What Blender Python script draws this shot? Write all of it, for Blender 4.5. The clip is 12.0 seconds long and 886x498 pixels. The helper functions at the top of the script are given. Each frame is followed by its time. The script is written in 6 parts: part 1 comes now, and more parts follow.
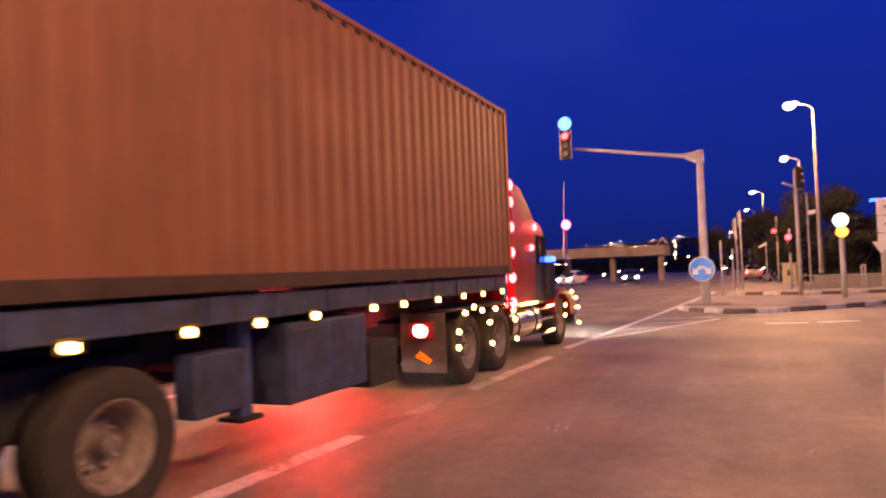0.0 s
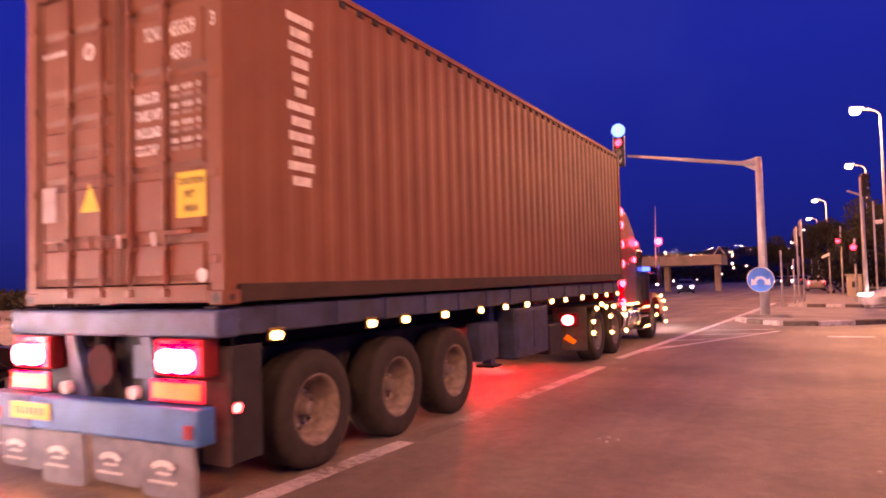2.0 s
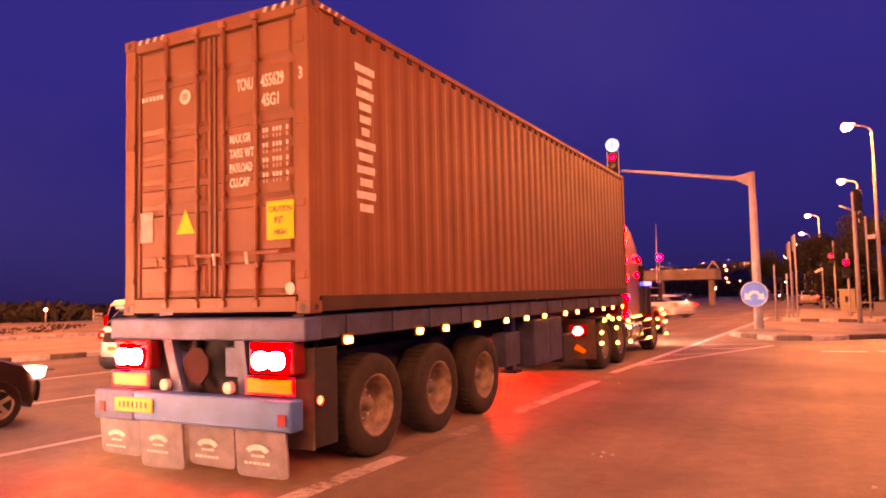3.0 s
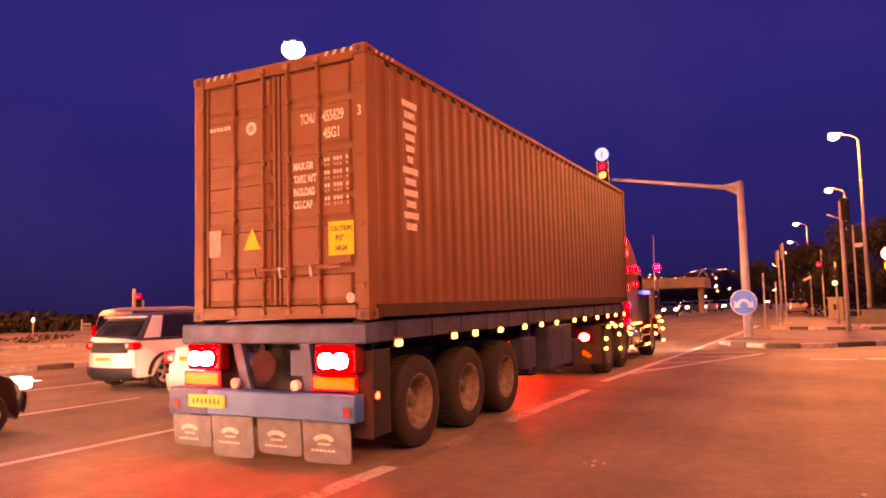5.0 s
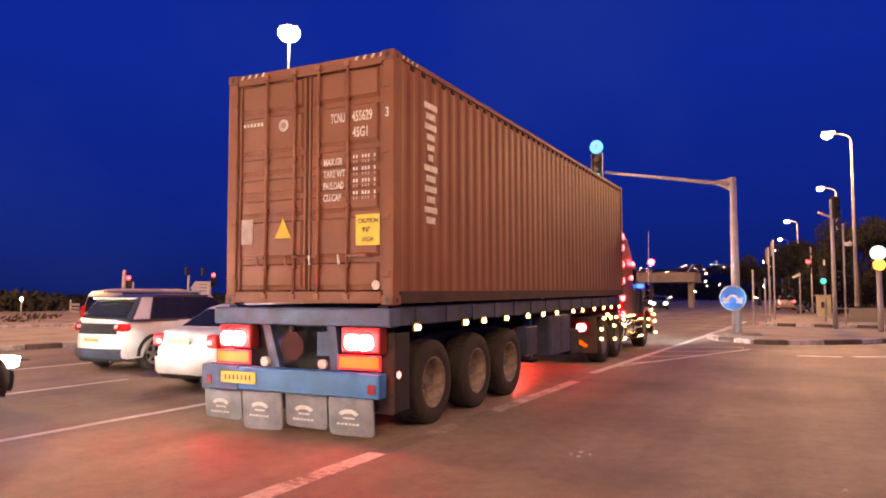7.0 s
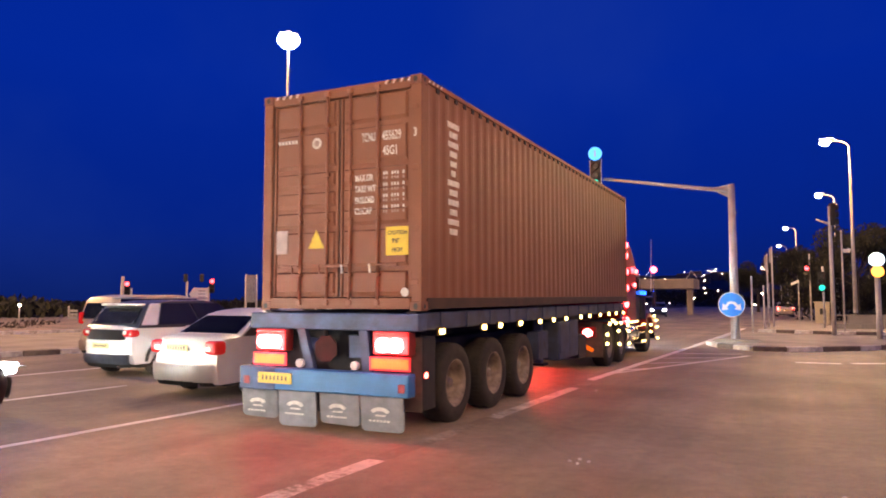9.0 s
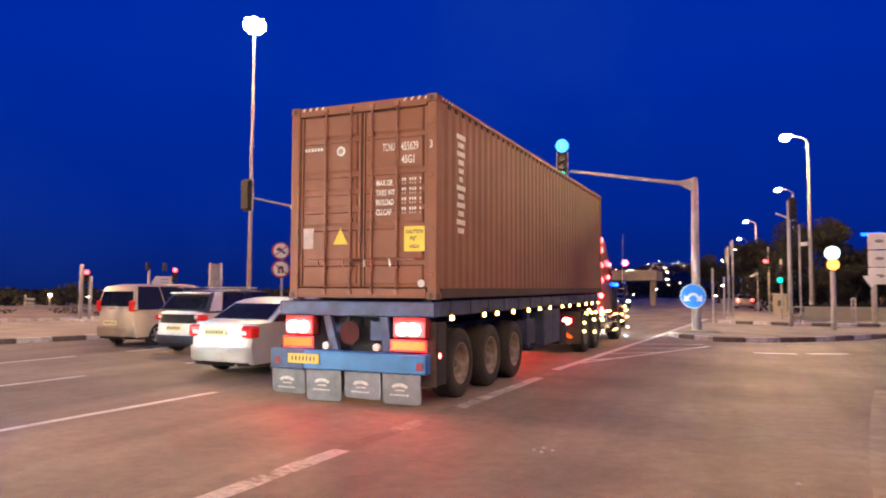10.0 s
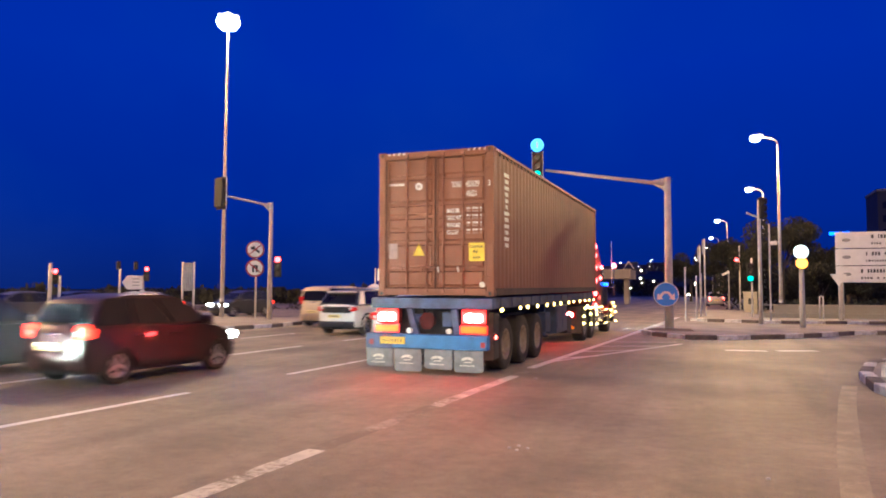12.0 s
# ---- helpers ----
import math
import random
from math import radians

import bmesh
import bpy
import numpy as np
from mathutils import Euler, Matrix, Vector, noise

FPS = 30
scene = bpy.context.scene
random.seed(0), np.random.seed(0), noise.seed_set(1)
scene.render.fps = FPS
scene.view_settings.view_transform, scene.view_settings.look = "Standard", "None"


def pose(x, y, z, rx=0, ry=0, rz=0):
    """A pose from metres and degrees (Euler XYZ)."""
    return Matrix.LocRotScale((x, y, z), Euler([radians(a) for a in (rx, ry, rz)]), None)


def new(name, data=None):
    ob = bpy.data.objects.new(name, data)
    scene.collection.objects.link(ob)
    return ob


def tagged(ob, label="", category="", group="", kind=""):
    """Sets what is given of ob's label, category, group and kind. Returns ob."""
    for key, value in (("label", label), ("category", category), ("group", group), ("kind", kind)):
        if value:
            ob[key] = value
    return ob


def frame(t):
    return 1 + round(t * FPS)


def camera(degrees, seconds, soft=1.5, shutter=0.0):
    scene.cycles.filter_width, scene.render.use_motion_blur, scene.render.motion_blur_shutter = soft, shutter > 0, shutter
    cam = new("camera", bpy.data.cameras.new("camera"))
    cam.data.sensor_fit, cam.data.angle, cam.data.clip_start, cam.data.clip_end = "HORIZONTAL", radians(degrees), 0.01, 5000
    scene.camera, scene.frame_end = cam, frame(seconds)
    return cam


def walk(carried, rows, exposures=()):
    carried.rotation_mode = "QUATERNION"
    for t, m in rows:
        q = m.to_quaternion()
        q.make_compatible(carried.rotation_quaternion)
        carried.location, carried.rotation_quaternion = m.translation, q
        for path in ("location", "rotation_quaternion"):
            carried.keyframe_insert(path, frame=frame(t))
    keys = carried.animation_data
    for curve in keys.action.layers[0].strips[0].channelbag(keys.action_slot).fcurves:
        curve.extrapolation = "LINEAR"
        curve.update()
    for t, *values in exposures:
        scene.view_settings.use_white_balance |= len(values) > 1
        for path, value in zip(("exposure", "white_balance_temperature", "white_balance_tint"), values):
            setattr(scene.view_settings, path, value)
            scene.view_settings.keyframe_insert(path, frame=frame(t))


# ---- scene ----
cam = camera(64.81, 12.0, 1.8, 1.0)
EYE = 1.62
# seconds, yaw to the left, pitch, roll; then the place of the truck's tail along its lane, and aside
ROWS = [
    (0.0, 23.995, 2.094, 2.025, -0.495, 0.065), (0.5, 22.821, 3.329, 2.612, 0.851, 0.065), (1.0, 24.786, 2.858, 1.763, 2.116, 0.065),
    (1.5, 26.798, 2.933, 1.694, 3.070, 0.055), (2.0, 28.103, 2.793, 1.321, 3.805, 0.055), (2.5, 28.213, 3.320, 1.295, 4.535, 0.032),
    (3.0, 27.647, 3.902, 1.166, 4.926, 0.025), (5.0, 26.902, 4.626, 1.329, 5.995, 0.050), (5.5, 27.066, 4.440, 1.400, 6.226, 0.030),
    (6.0, 27.042, 4.283, 0.743, 6.419, 0.025), (6.5, 26.759, 3.779, 0.738, 6.604, 0.022), (7.0, 26.154, 3.696, -0.016, 6.690, 0.030),
    (9.0, 26.055, 4.223, -0.052, 7.391, 0.026), (9.5, 25.515, 4.413, 0.071, 8.079, 0.020), (10.0, 23.334, 3.432, -0.342, 8.797, 0.030),
    (10.5, 22.285, 3.646, -0.169, 9.755, 0.020), (11.0, 21.820, 3.956, 0.156, 10.639, 0.030), (11.5, 21.433, 3.701, -0.100, 11.464, 0.015),
    (12.0, 21.346, 3.348, -0.230, 12.683, 0.000),
]
walk(cam, [(t, pose(0, 0, EYE, 90 + pitch, roll, yaw)) for t, yaw, pitch, roll, tail, aside in ROWS],
     exposures=[(0.0, 0.5, 8700, 26), (0.5, 0.5, 8000, 14), (1.0, 0.75, 18000, 58), (1.6, 0.75, 36000, 84), (1.9, 0.45, 10000, 70), (2.2, 0.4, 8800, 66), (2.6, 0.4, 8400, 62), (3.0, 0.6, 70000, 94),
                (4.8, 0.3, 80000, 90), (5.5, 0.2, 60000, 90), (6.0, -0.05, 9500, 62), (6.5, 0.25, 8300, 18), (7.0, 0.3, 8000, 16), (8.8, 0.3, 7000, 4), (9.6, 0.38, 6600, -2), (12.0, 0.6, 6300, -12)])

# ---- light: dusk sky and street lamps ----
SUN_GONE = bpy.data.worlds.new("dusk")
scene.world = SUN_GONE
SUN_GONE.use_nodes = True
wn, wl = SUN_GONE.node_tree.nodes, SUN_GONE.node_tree.links
wn.clear()
w_out = wn.new("ShaderNodeOutputWorld")
w_bg = wn.new("ShaderNodeBackground")
w_co = wn.new("ShaderNodeTexCoord")
w_sep = wn.new("ShaderNodeSeparateXYZ")
w_ramp = wn.new("ShaderNodeValToRGB")
w_ramp.color_ramp.elements[0].position, w_ramp.color_ramp.elements[0].color = 0.0, (0.0022, 0.011, 0.13, 1)
w_ramp.color_ramp.elements[1].position, w_ramp.color_ramp.elements[1].color = 0.30, (0.0, 0.019, 0.325, 1)
w_mid = w_ramp.color_ramp.elements.new(0.10)
w_mid.color = (0.0008, 0.015, 0.235, 1)
w_noise = wn.new("ShaderNodeTexNoise")
w_noise.inputs["Scale"].default_value, w_noise.inputs["Detail"].default_value = 2.2, 5
w_cl = wn.new("ShaderNodeMapRange")
w_cl.inputs[1].default_value, w_cl.inputs[2].default_value, w_cl.inputs[3].default_value, w_cl.inputs[4].default_value = 0.45, 0.75, 0.0, 0.26
w_mix = wn.new("ShaderNodeMixRGB")
w_mix.inputs[2].default_value = (0.02, 0.055, 0.32, 1)
wl.new(w_co.outputs["Generated"], w_sep.inputs[0])
wl.new(w_sep.outputs["Z"], w_ramp.inputs[0])
wl.new(w_co.outputs["Generated"], w_noise.inputs["Vector"])
wl.new(w_noise.outputs["Fac"], w_cl.inputs[0])
wl.new(w_cl.outputs[0], w_mix.inputs[0])
wl.new(w_ramp.outputs[0], w_mix.inputs[1])
wl.new(w_mix.outputs[0], w_bg.inputs["Color"])
wl.new(w_bg.outputs[0], w_out.inputs[0])
w_bg.inputs["Strength"].default_value = 0.85

LAMP_COLOUR = (1.0, 0.56, 0.26)
PALE_LAMP = (1.0, 0.62, 0.36)
# head of each street lamp (x, y, z), turn of its arm in degrees, reach of the arm, watts
LAMPS = [
    (2.37, 45.9, 10.9, 180, 1.2, 8500), (2.94, 69.9, 11.0, 180, 1.2, 4000), (0.29, 100.0, 11.0, 180, 1.2, 3000), (-0.72, 132.0, 11.0, 180, 1.2, 1500),
    (-24.5, 30.4, 16.2, 0, 0.0, 11000), (12.0, 5.0, 12.5, 180, 2.0, 5200), (6.0, -1.0, 8.5, 180, 2.0, 2100), (2.0, -10.0, 9.5, 180, 2.0, 3600), (-20.0, -30.0, 12.0, 0, 2.0, 20000),
    (-55.0, 14.0, 18.0, 0, 0.0, 64000),
]


def street_light(x, y, z, watts, colour):
    data = bpy.data.lights.new("street_light", "POINT")
    data.shadow_soft_size, data.energy, data.color = 0.8 if z > 14 else 0.4, watts, colour
    new("street_light", data).matrix_world = pose(x, y, z + (0.95 if z > 14 else 0.6))


for lx, ly, lz, turn, reach, watts in LAMPS:
    street_light(lx, ly, lz, watts, LAMP_COLOUR if ly > -5 else PALE_LAMP)


# ---- materials ----
def mat(name, colour, rough=0.6, metal=0.0, var=0.25, scale=8.0, bump=0.1, fine=120.0, dirt=None, glow=0.0, coat=0.0, piece=0.0):
    """A surface with variation at two scales: patches and grain."""
    m = bpy.data.materials.new(name)
    m.use_nodes = True
    n, l = m.node_tree.nodes, m.node_tree.links
    b = n["Principled BSDF"]
    b.inputs["Roughness"].default_value, b.inputs["Metallic"].default_value = rough, metal
    b.inputs["Coat Weight"].default_value = coat
    co = n.new("ShaderNodeTexCoord")
    big, small = n.new("ShaderNodeTexNoise"), n.new("ShaderNodeTexNoise")
    big.inputs["Scale"].default_value, big.inputs["Detail"].default_value = scale, 6
    small.inputs["Scale"].default_value, small.inputs["Detail"].default_value = fine, 3
    for t in (big, small):
        l.new(co.outputs["Object"], t.inputs["Vector"])
    ramp = n.new("ShaderNodeValToRGB")
    lo = dirt if dirt else tuple(c * (1 - var) for c in colour)
    hi = tuple(min(1, c * (1 + 0.6 * var)) for c in colour)
    ramp.color_ramp.elements[0].position, ramp.color_ramp.elements[0].color = 0.32, (*lo, 1)
    ramp.color_ramp.elements[1].position, ramp.color_ramp.elements[1].color = 0.68, (*hi, 1)
    l.new(big.outputs["Fac"], ramp.inputs[0])
    grain = n.new("ShaderNodeMixRGB")
    grain.blend_type, grain.inputs[0].default_value = "OVERLAY", 0.6 * var
    l.new(ramp.outputs[0], grain.inputs[1])
    l.new(small.outputs["Fac"], grain.inputs[2])
    last = grain.outputs[0]
    if piece:
        info, hsv = n.new("ShaderNodeObjectInfo"), n.new("ShaderNodeHueSaturation")
        rng = n.new("ShaderNodeMapRange")
        rng.inputs[3].default_value, rng.inputs[4].default_value = 1 - piece, 1 + piece
        l.new(info.outputs["Random"], rng.inputs[0])
        l.new(rng.outputs[0], hsv.inputs["Value"])
        l.new(last, hsv.inputs["Color"])
        last = hsv.outputs[0]
    l.new(last, b.inputs["Base Color"])
    if bump:
        bp = n.new("ShaderNodeBump")
        bp.inputs["Strength"].default_value, bp.inputs["Distance"].default_value = bump, 0.01
        l.new(small.outputs["Fac"], bp.inputs["Height"])
        l.new(bp.outputs[0], b.inputs["Normal"])
    if glow:
        b.inputs["Emission Color"].default_value, b.inputs["Emission Strength"].default_value = (*colour, 1), glow
    return m


def glass(name, tint=(0.02, 0.02, 0.025)):
    m = mat(name, tint, 0.05, 0, 0.1, 3, 0)
    m.node_tree.nodes["Principled BSDF"].inputs["IOR"].default_value = 1.5
    return m


def asphalt_mat(name, dark, light):
    """Asphalt: stone grain, worn wheel tracks, patches and fine cracks."""
    m = mat(name, light, 0.62, 0, 0.85, 0.35, 1.0, 70, dirt=dark)
    n, l = m.node_tree.nodes, m.node_tree.links
    b = n["Principled BSDF"]
    co = n.new("ShaderNodeTexCoord")
    vor = n.new("ShaderNodeTexVoronoi")
    vor.feature = "DISTANCE_TO_EDGE"
    vor.inputs["Scale"].default_value = 0.22
    warp = n.new("ShaderNodeTexNoise")
    warp.inputs["Scale"].default_value = 0.8
    add = n.new("ShaderNodeMixRGB")
    add.blend_type, add.inputs[0].default_value = "ADD", 1.0
    l.new(co.outputs["Object"], add.inputs[1])
    l.new(co.outputs["Object"], warp.inputs["Vector"])
    l.new(warp.outputs["Color"], add.inputs[2])
    l.new(add.outputs[0], vor.inputs["Vector"])
    rng = n.new("ShaderNodeMapRange")
    rng.inputs[1].default_value, rng.inputs[2].default_value, rng.inputs[3].default_value, rng.inputs[4].default_value = 0.0, 0.004, 0.95, 1.0
    l.new(vor.outputs["Distance"], rng.inputs[0])
    streak = n.new("ShaderNodeTexNoise")
    mp = n.new("ShaderNodeMapping")
    mp.inputs["Scale"].default_value = (1.1, 0.06, 1)
    streak.inputs["Scale"].default_value, streak.inputs["Detail"].default_value = 1.0, 4
    l.new(co.outputs["Object"], mp.inputs[0])
    l.new(mp.outputs[0], streak.inputs["Vector"])
    sr = n.new("ShaderNodeMapRange")
    sr.inputs[1].default_value, sr.inputs[2].default_value, sr.inputs[3].default_value, sr.inputs[4].default_value = 0.35, 0.65, 0.78, 1.12
    l.new(streak.outputs["Fac"], sr.inputs[0])
    src = b.inputs["Base Color"].links[0].from_socket
    mottle, mr = n.new("ShaderNodeTexNoise"), n.new("ShaderNodeMapRange")
    mottle.inputs["Scale"].default_value, mottle.inputs["Detail"].default_value, mottle.inputs["Roughness"].default_value = 5.0, 9, 0.8
    mr.inputs[1].default_value, mr.inputs[2].default_value, mr.inputs[3].default_value, mr.inputs[4].default_value = 0.3, 0.7, 0.72, 1.25
    l.new(co.outputs["Object"], mottle.inputs["Vector"])
    l.new(mottle.outputs["Fac"], mr.inputs[0])
    for fac in (rng.outputs[0], sr.outputs[0], mr.outputs[0]):
        mul = n.new("ShaderNodeMixRGB")
        mul.blend_type, mul.inputs[0].default_value = "MULTIPLY", 1.0
        l.new(src, mul.inputs[1])
        l.new(fac, mul.inputs[2])
        src = mul.outputs[0]
    l.new(src, b.inputs["Base Color"])
    return m


ASPHALT = asphalt_mat("asphalt", (0.150, 0.117, 0.084), (0.215, 0.167, 0.117))
EARTH = mat("earth", (0.10, 0.075, 0.05), 0.95, 0, 0.45, 0.2, 0.6, 20)
PAVING = mat("concrete_paving", (0.34, 0.295, 0.235), 0.85, 0, 0.25, 0.7, 0.3, 60)
KERB_WHITE = mat("kerb_white", (0.62, 0.60, 0.56), 0.8, 0, 0.3, 5, 0.3, 60, dirt=(0.36, 0.33, 0.30), piece=0.12)
KERB_DARK = mat("kerb_dark", (0.15, 0.122, 0.10), 0.85, 0, 0.35, 5, 0.3, 60, piece=0.15)


def road_paint(name, colour, bare, cover):
    """Paint worn through to the asphalt in flecks. cover: how much of it is left, 0 to 1."""
    m = mat(name, colour, 0.65, 0, 0.25, 3.0, 0.4, 80)
    n, l = m.node_tree.nodes, m.node_tree.links
    b = n["Principled BSDF"]
    co, fleck, patch = n.new("ShaderNodeTexCoord"), n.new("ShaderNodeTexNoise"), n.new("ShaderNodeTexNoise")
    fleck.inputs["Scale"].default_value, fleck.inputs["Detail"].default_value, fleck.inputs["Roughness"].default_value = 14.0, 8, 0.75
    patch.inputs["Scale"].default_value, patch.inputs["Detail"].default_value = 1.1, 3
    for t in (fleck, patch):
        l.new(co.outputs["Object"], t.inputs["Vector"])
    both = n.new("ShaderNodeMath")
    both.operation = "ADD"
    l.new(fleck.outputs["Fac"], both.inputs[0])
    l.new(patch.outputs["Fac"], both.inputs[1])
    rng = n.new("ShaderNodeMapRange")
    edge = 1.22 - 0.44 * cover
    rng.inputs[1].default_value, rng.inputs[2].default_value = edge - 0.12, edge + 0.12
    l.new(both.outputs[0], rng.inputs[0])
    mix = n.new("ShaderNodeMixRGB")
    mix.inputs[1].default_value = (*bare, 1)
    l.new(rng.outputs[0], mix.inputs[0])
    l.new(b.inputs["Base Color"].links[0].from_socket, mix.inputs[2])
    l.new(mix.outputs[0], b.inputs["Base Color"])
    return m


BARE = (0.195, 0.152, 0.106)
ROAD_WHITE = road_paint("road_paint_white", (0.76, 0.73, 0.68), (0.36, 0.31, 0.24), 1.0)
ROAD_WORN = road_paint("road_paint_worn", (0.66, 0.61, 0.52), BARE, 0.62)
ROAD_RUBBED = road_paint("road_paint_rubbed", (0.42, 0.36, 0.28), BARE, 0.3)
ROAD_YELLOW = road_paint("road_paint_yellow", (0.32, 0.265, 0.18), (0.235, 0.188, 0.13), 0.55)
RUST_RED = mat("container_red_brown", (0.215, 0.082, 0.042), 0.6, 0, 0.14, 1.3, 0.12, 40)
RUST_DARK = mat("container_casting", (0.20, 0.075, 0.045), 0.6, 0, 0.35, 6, 0.2, 60)
# bottom rail: shade under the wall and dirt are both put into this dark colour
RAIL_DARK = mat("container_rail_shade_dirt", (0.050, 0.028, 0.022), 0.75, 0, 0.3, 3, 0.2, 50)
ROD = mat("container_rod", (0.27, 0.115, 0.07), 0.5, 0.1, 0.2, 8, 0.1)
DECAL_WHITE = mat("decal_white", (0.72, 0.70, 0.66), 0.6, 0, 0.25, 12, 0)
DECAL_YELLOW = mat("decal_yellow", (0.75, 0.55, 0.05), 0.5, 0, 0.12, 10, 0)
DECAL_BLACK = mat("decal_black", (0.03, 0.03, 0.03), 0.6, 0, 0.2, 10, 0)
DECAL_GREY = mat("decal_grey", (0.40, 0.30, 0.27), 0.6, 0, 0.2, 10, 0)
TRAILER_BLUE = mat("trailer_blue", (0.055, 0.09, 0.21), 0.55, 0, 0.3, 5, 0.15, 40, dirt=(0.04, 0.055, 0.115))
# darker copy of TRAILER_BLUE: the shade on the sides is put into the colour
TRAILER_SIDE = mat("trailer_blue_shaded", (0.034, 0.052, 0.115), 0.6, 0, 0.4, 4, 0.15, 40, dirt=(0.022, 0.026, 0.045))
BUMPER_BLUE = mat("bumper_blue", (0.03, 0.16, 0.42), 0.45, 0, 0.3, 3, 0.1, 40)
CHASSIS = mat("chassis_dark", (0.022, 0.022, 0.026), 0.75, 0, 0.4, 4, 0.2, 40)
RUBBER = mat("rubber", (0.030, 0.025, 0.021), 0.85, 0, 0.3, 9, 0.3, 60)
LAMP_BRACKET = mat("lamp_bracket_amber", (0.14, 0.085, 0.02), 0.5, 0, 0.3, 9, 0.1)
FLAP_DARK = mat("mudflap_dark", (0.085, 0.07, 0.065), 0.7, 0, 0.3, 6, 0.2, 50)
FLAP = mat("mudflap_grey", (0.215, 0.225, 0.25), 0.7, 0, 0.25, 6, 0.15, 50)
RIM_GREY = mat("rim_grey", (0.210, 0.185, 0.158), 0.5, 0.3, 0.35, 9, 0.15, 60)
RIM_DUSTY = mat("rim_dusty", (0.25, 0.205, 0.16), 0.65, 0, 0.35, 9, 0.15, 60, dirt=(0.13, 0.10, 0.075))
CHROME = mat("chrome", (0.75, 0.74, 0.72), 0.18, 1.0, 0.1, 9, 0.05)
CAB_RED = mat("cab_red", (0.32, 0.012, 0.012), 0.3, 0, 0.1, 4, 0.03, coat=0.6)
CAB_DARK = mat("cab_dark", (0.02, 0.02, 0.026), 0.35, 0, 0.2, 4, 0.05)
GALV = mat("galvanised_steel", (0.48, 0.46, 0.44), 0.5, 0.1, 0.18, 3, 0.1, 50)
SIGNAL_BLACK = mat("signal_black", (0.012, 0.012, 0.013), 0.6, 0, 0.2, 5, 0.1)
SIGN_BACK = mat("sign_back_grey", (0.28, 0.28, 0.29), 0.5, 0.4, 0.15, 4, 0.05)
SIGN_WHITE = mat("sign_white", (0.78, 0.76, 0.74), 0.5, 0, 0.08, 3, 0)
SIGN_BLUE = mat("sign_blue", (0.04, 0.28, 0.85), 0.4, 0, 0.08, 3, 0)
SIGN_RED = mat("sign_red", (0.30, 0.02, 0.03), 0.4, 0, 0.08, 3, 0)
LEAF = mat("foliage", (0.020, 0.020, 0.012), 0.9, 0, 0.5, 1.2, 0, 30, piece=0.2)
BARK = mat("bark", (0.10, 0.075, 0.055), 0.9, 0, 0.4, 5, 0.5, 40)
GRASS = mat("dry_grass", (0.05, 0.038, 0.022), 0.9, 0, 0.5, 0.8, 0, 30)
WALL_CONC = mat("wall_concrete", (0.34, 0.31, 0.25), 0.85, 0, 0.2, 0.6, 0.2, 40)
WINDOW = glass("car_glass")
PLATE_YELLOW = mat("plate_yellow", (0.72, 0.52, 0.06), 0.4, 0, 0.06, 6, 0)
GLOW_LAMP = mat("lamp_glow", (1.0, 0.80, 0.58), 0.4, 0, 0.0, 4, 0, glow=60)
GLOW_RED = mat("tail_glow", (1.0, 0.06, 0.05), 0.4, 0, 0.0, 4, 0, glow=26)
GLOW_RED_HOT = mat("brake_glow", (1.0, 0.075, 0.085), 0.4, 0, 0.0, 4, 0, glow=70)
GLOW_TAIL = mat("trailer_brake_glow", (1.0, 0.07, 0.08), 0.4, 0, 0.0, 4, 0, glow=92)
GLOW_MARKER = mat("red_marker_glow", (1.0, 0.033, 0.042), 0.4, 0, 0.0, 4, 0, glow=30)
# lens plate whose even glow stands in for the bloom round the brake lenses
GLOW_LENS = mat("tail_lens_bloom", (1.0, 0.085, 0.10), 0.4, 0, 0.0, 4, 0, glow=1.1)
LAMP_SHELL = mat("lamp_shell_red", (0.22, 0.02, 0.02), 0.3, 0, 0.15, 8, 0)
GLOW_BRAKE = mat("tractor_brake_glow", (1.0, 0.060, 0.056), 0.4, 0, 0.0, 4, 0, glow=1000)
GLOW_RED_SOFT = mat("soft_red_glow", (0.9, 0.02, 0.03), 0.4, 0, 0.0, 4, 0, glow=0.9)
GLOW_AMBER = mat("marker_glow", (1.0, 0.66, 0.22), 0.4, 0, 0.0, 4, 0, glow=9)
# boards and flap badges get a faint glow in place of reflected light
GLOW_ORANGE = mat("reflector_orange_glow", (1.0, 0.22, 0.012), 0.4, 0, 0.0, 4, 0, glow=0.38)
GLOW_WHITE = mat("head_glow", (0.95, 0.97, 1.0), 0.4, 0, 0.0, 4, 0, glow=45)
HEAD_BEAM = mat("head_beam", (0.92, 0.96, 1.0), 0.3, 0, 0, 4, 0, glow=22)
BULB_FULL = mat("full_beam", (0.92, 0.96, 1.0), 0.3, 0, 0, 4, 0, glow=12000)
BULB = mat("dipped_beam", (0.92, 0.96, 1.0), 0.3, 0, 0, 4, 0, glow=2800)
TRUCK_BEAM = mat("truck_beam", (0.62, 0.78, 1.0), 0.3, 0, 0, 4, 0, glow=1000)
GLOW_BLUE = mat("blue_glow", (0.01, 0.10, 1.0), 0.4, 0, 0.0, 4, 0, glow=5)
GLOW_CYAN = mat("lit_round_sign", (0.07, 0.40, 1.0), 0.4, 0, 0.0, 4, 0, glow=1.5)


# ---- mesh helpers ----
def part(name, bm, material, parent=None, label="", smooth=False):
    me = bpy.data.meshes.new(name)
    bmesh.ops.recalc_face_normals(bm, faces=bm.faces)
    bm.to_mesh(me)
    bm.free()
    if smooth:
        me.shade_smooth()
    me.materials.append(material)
    ob = new(name, me)
    ob.parent = parent
    return tagged(ob, label)


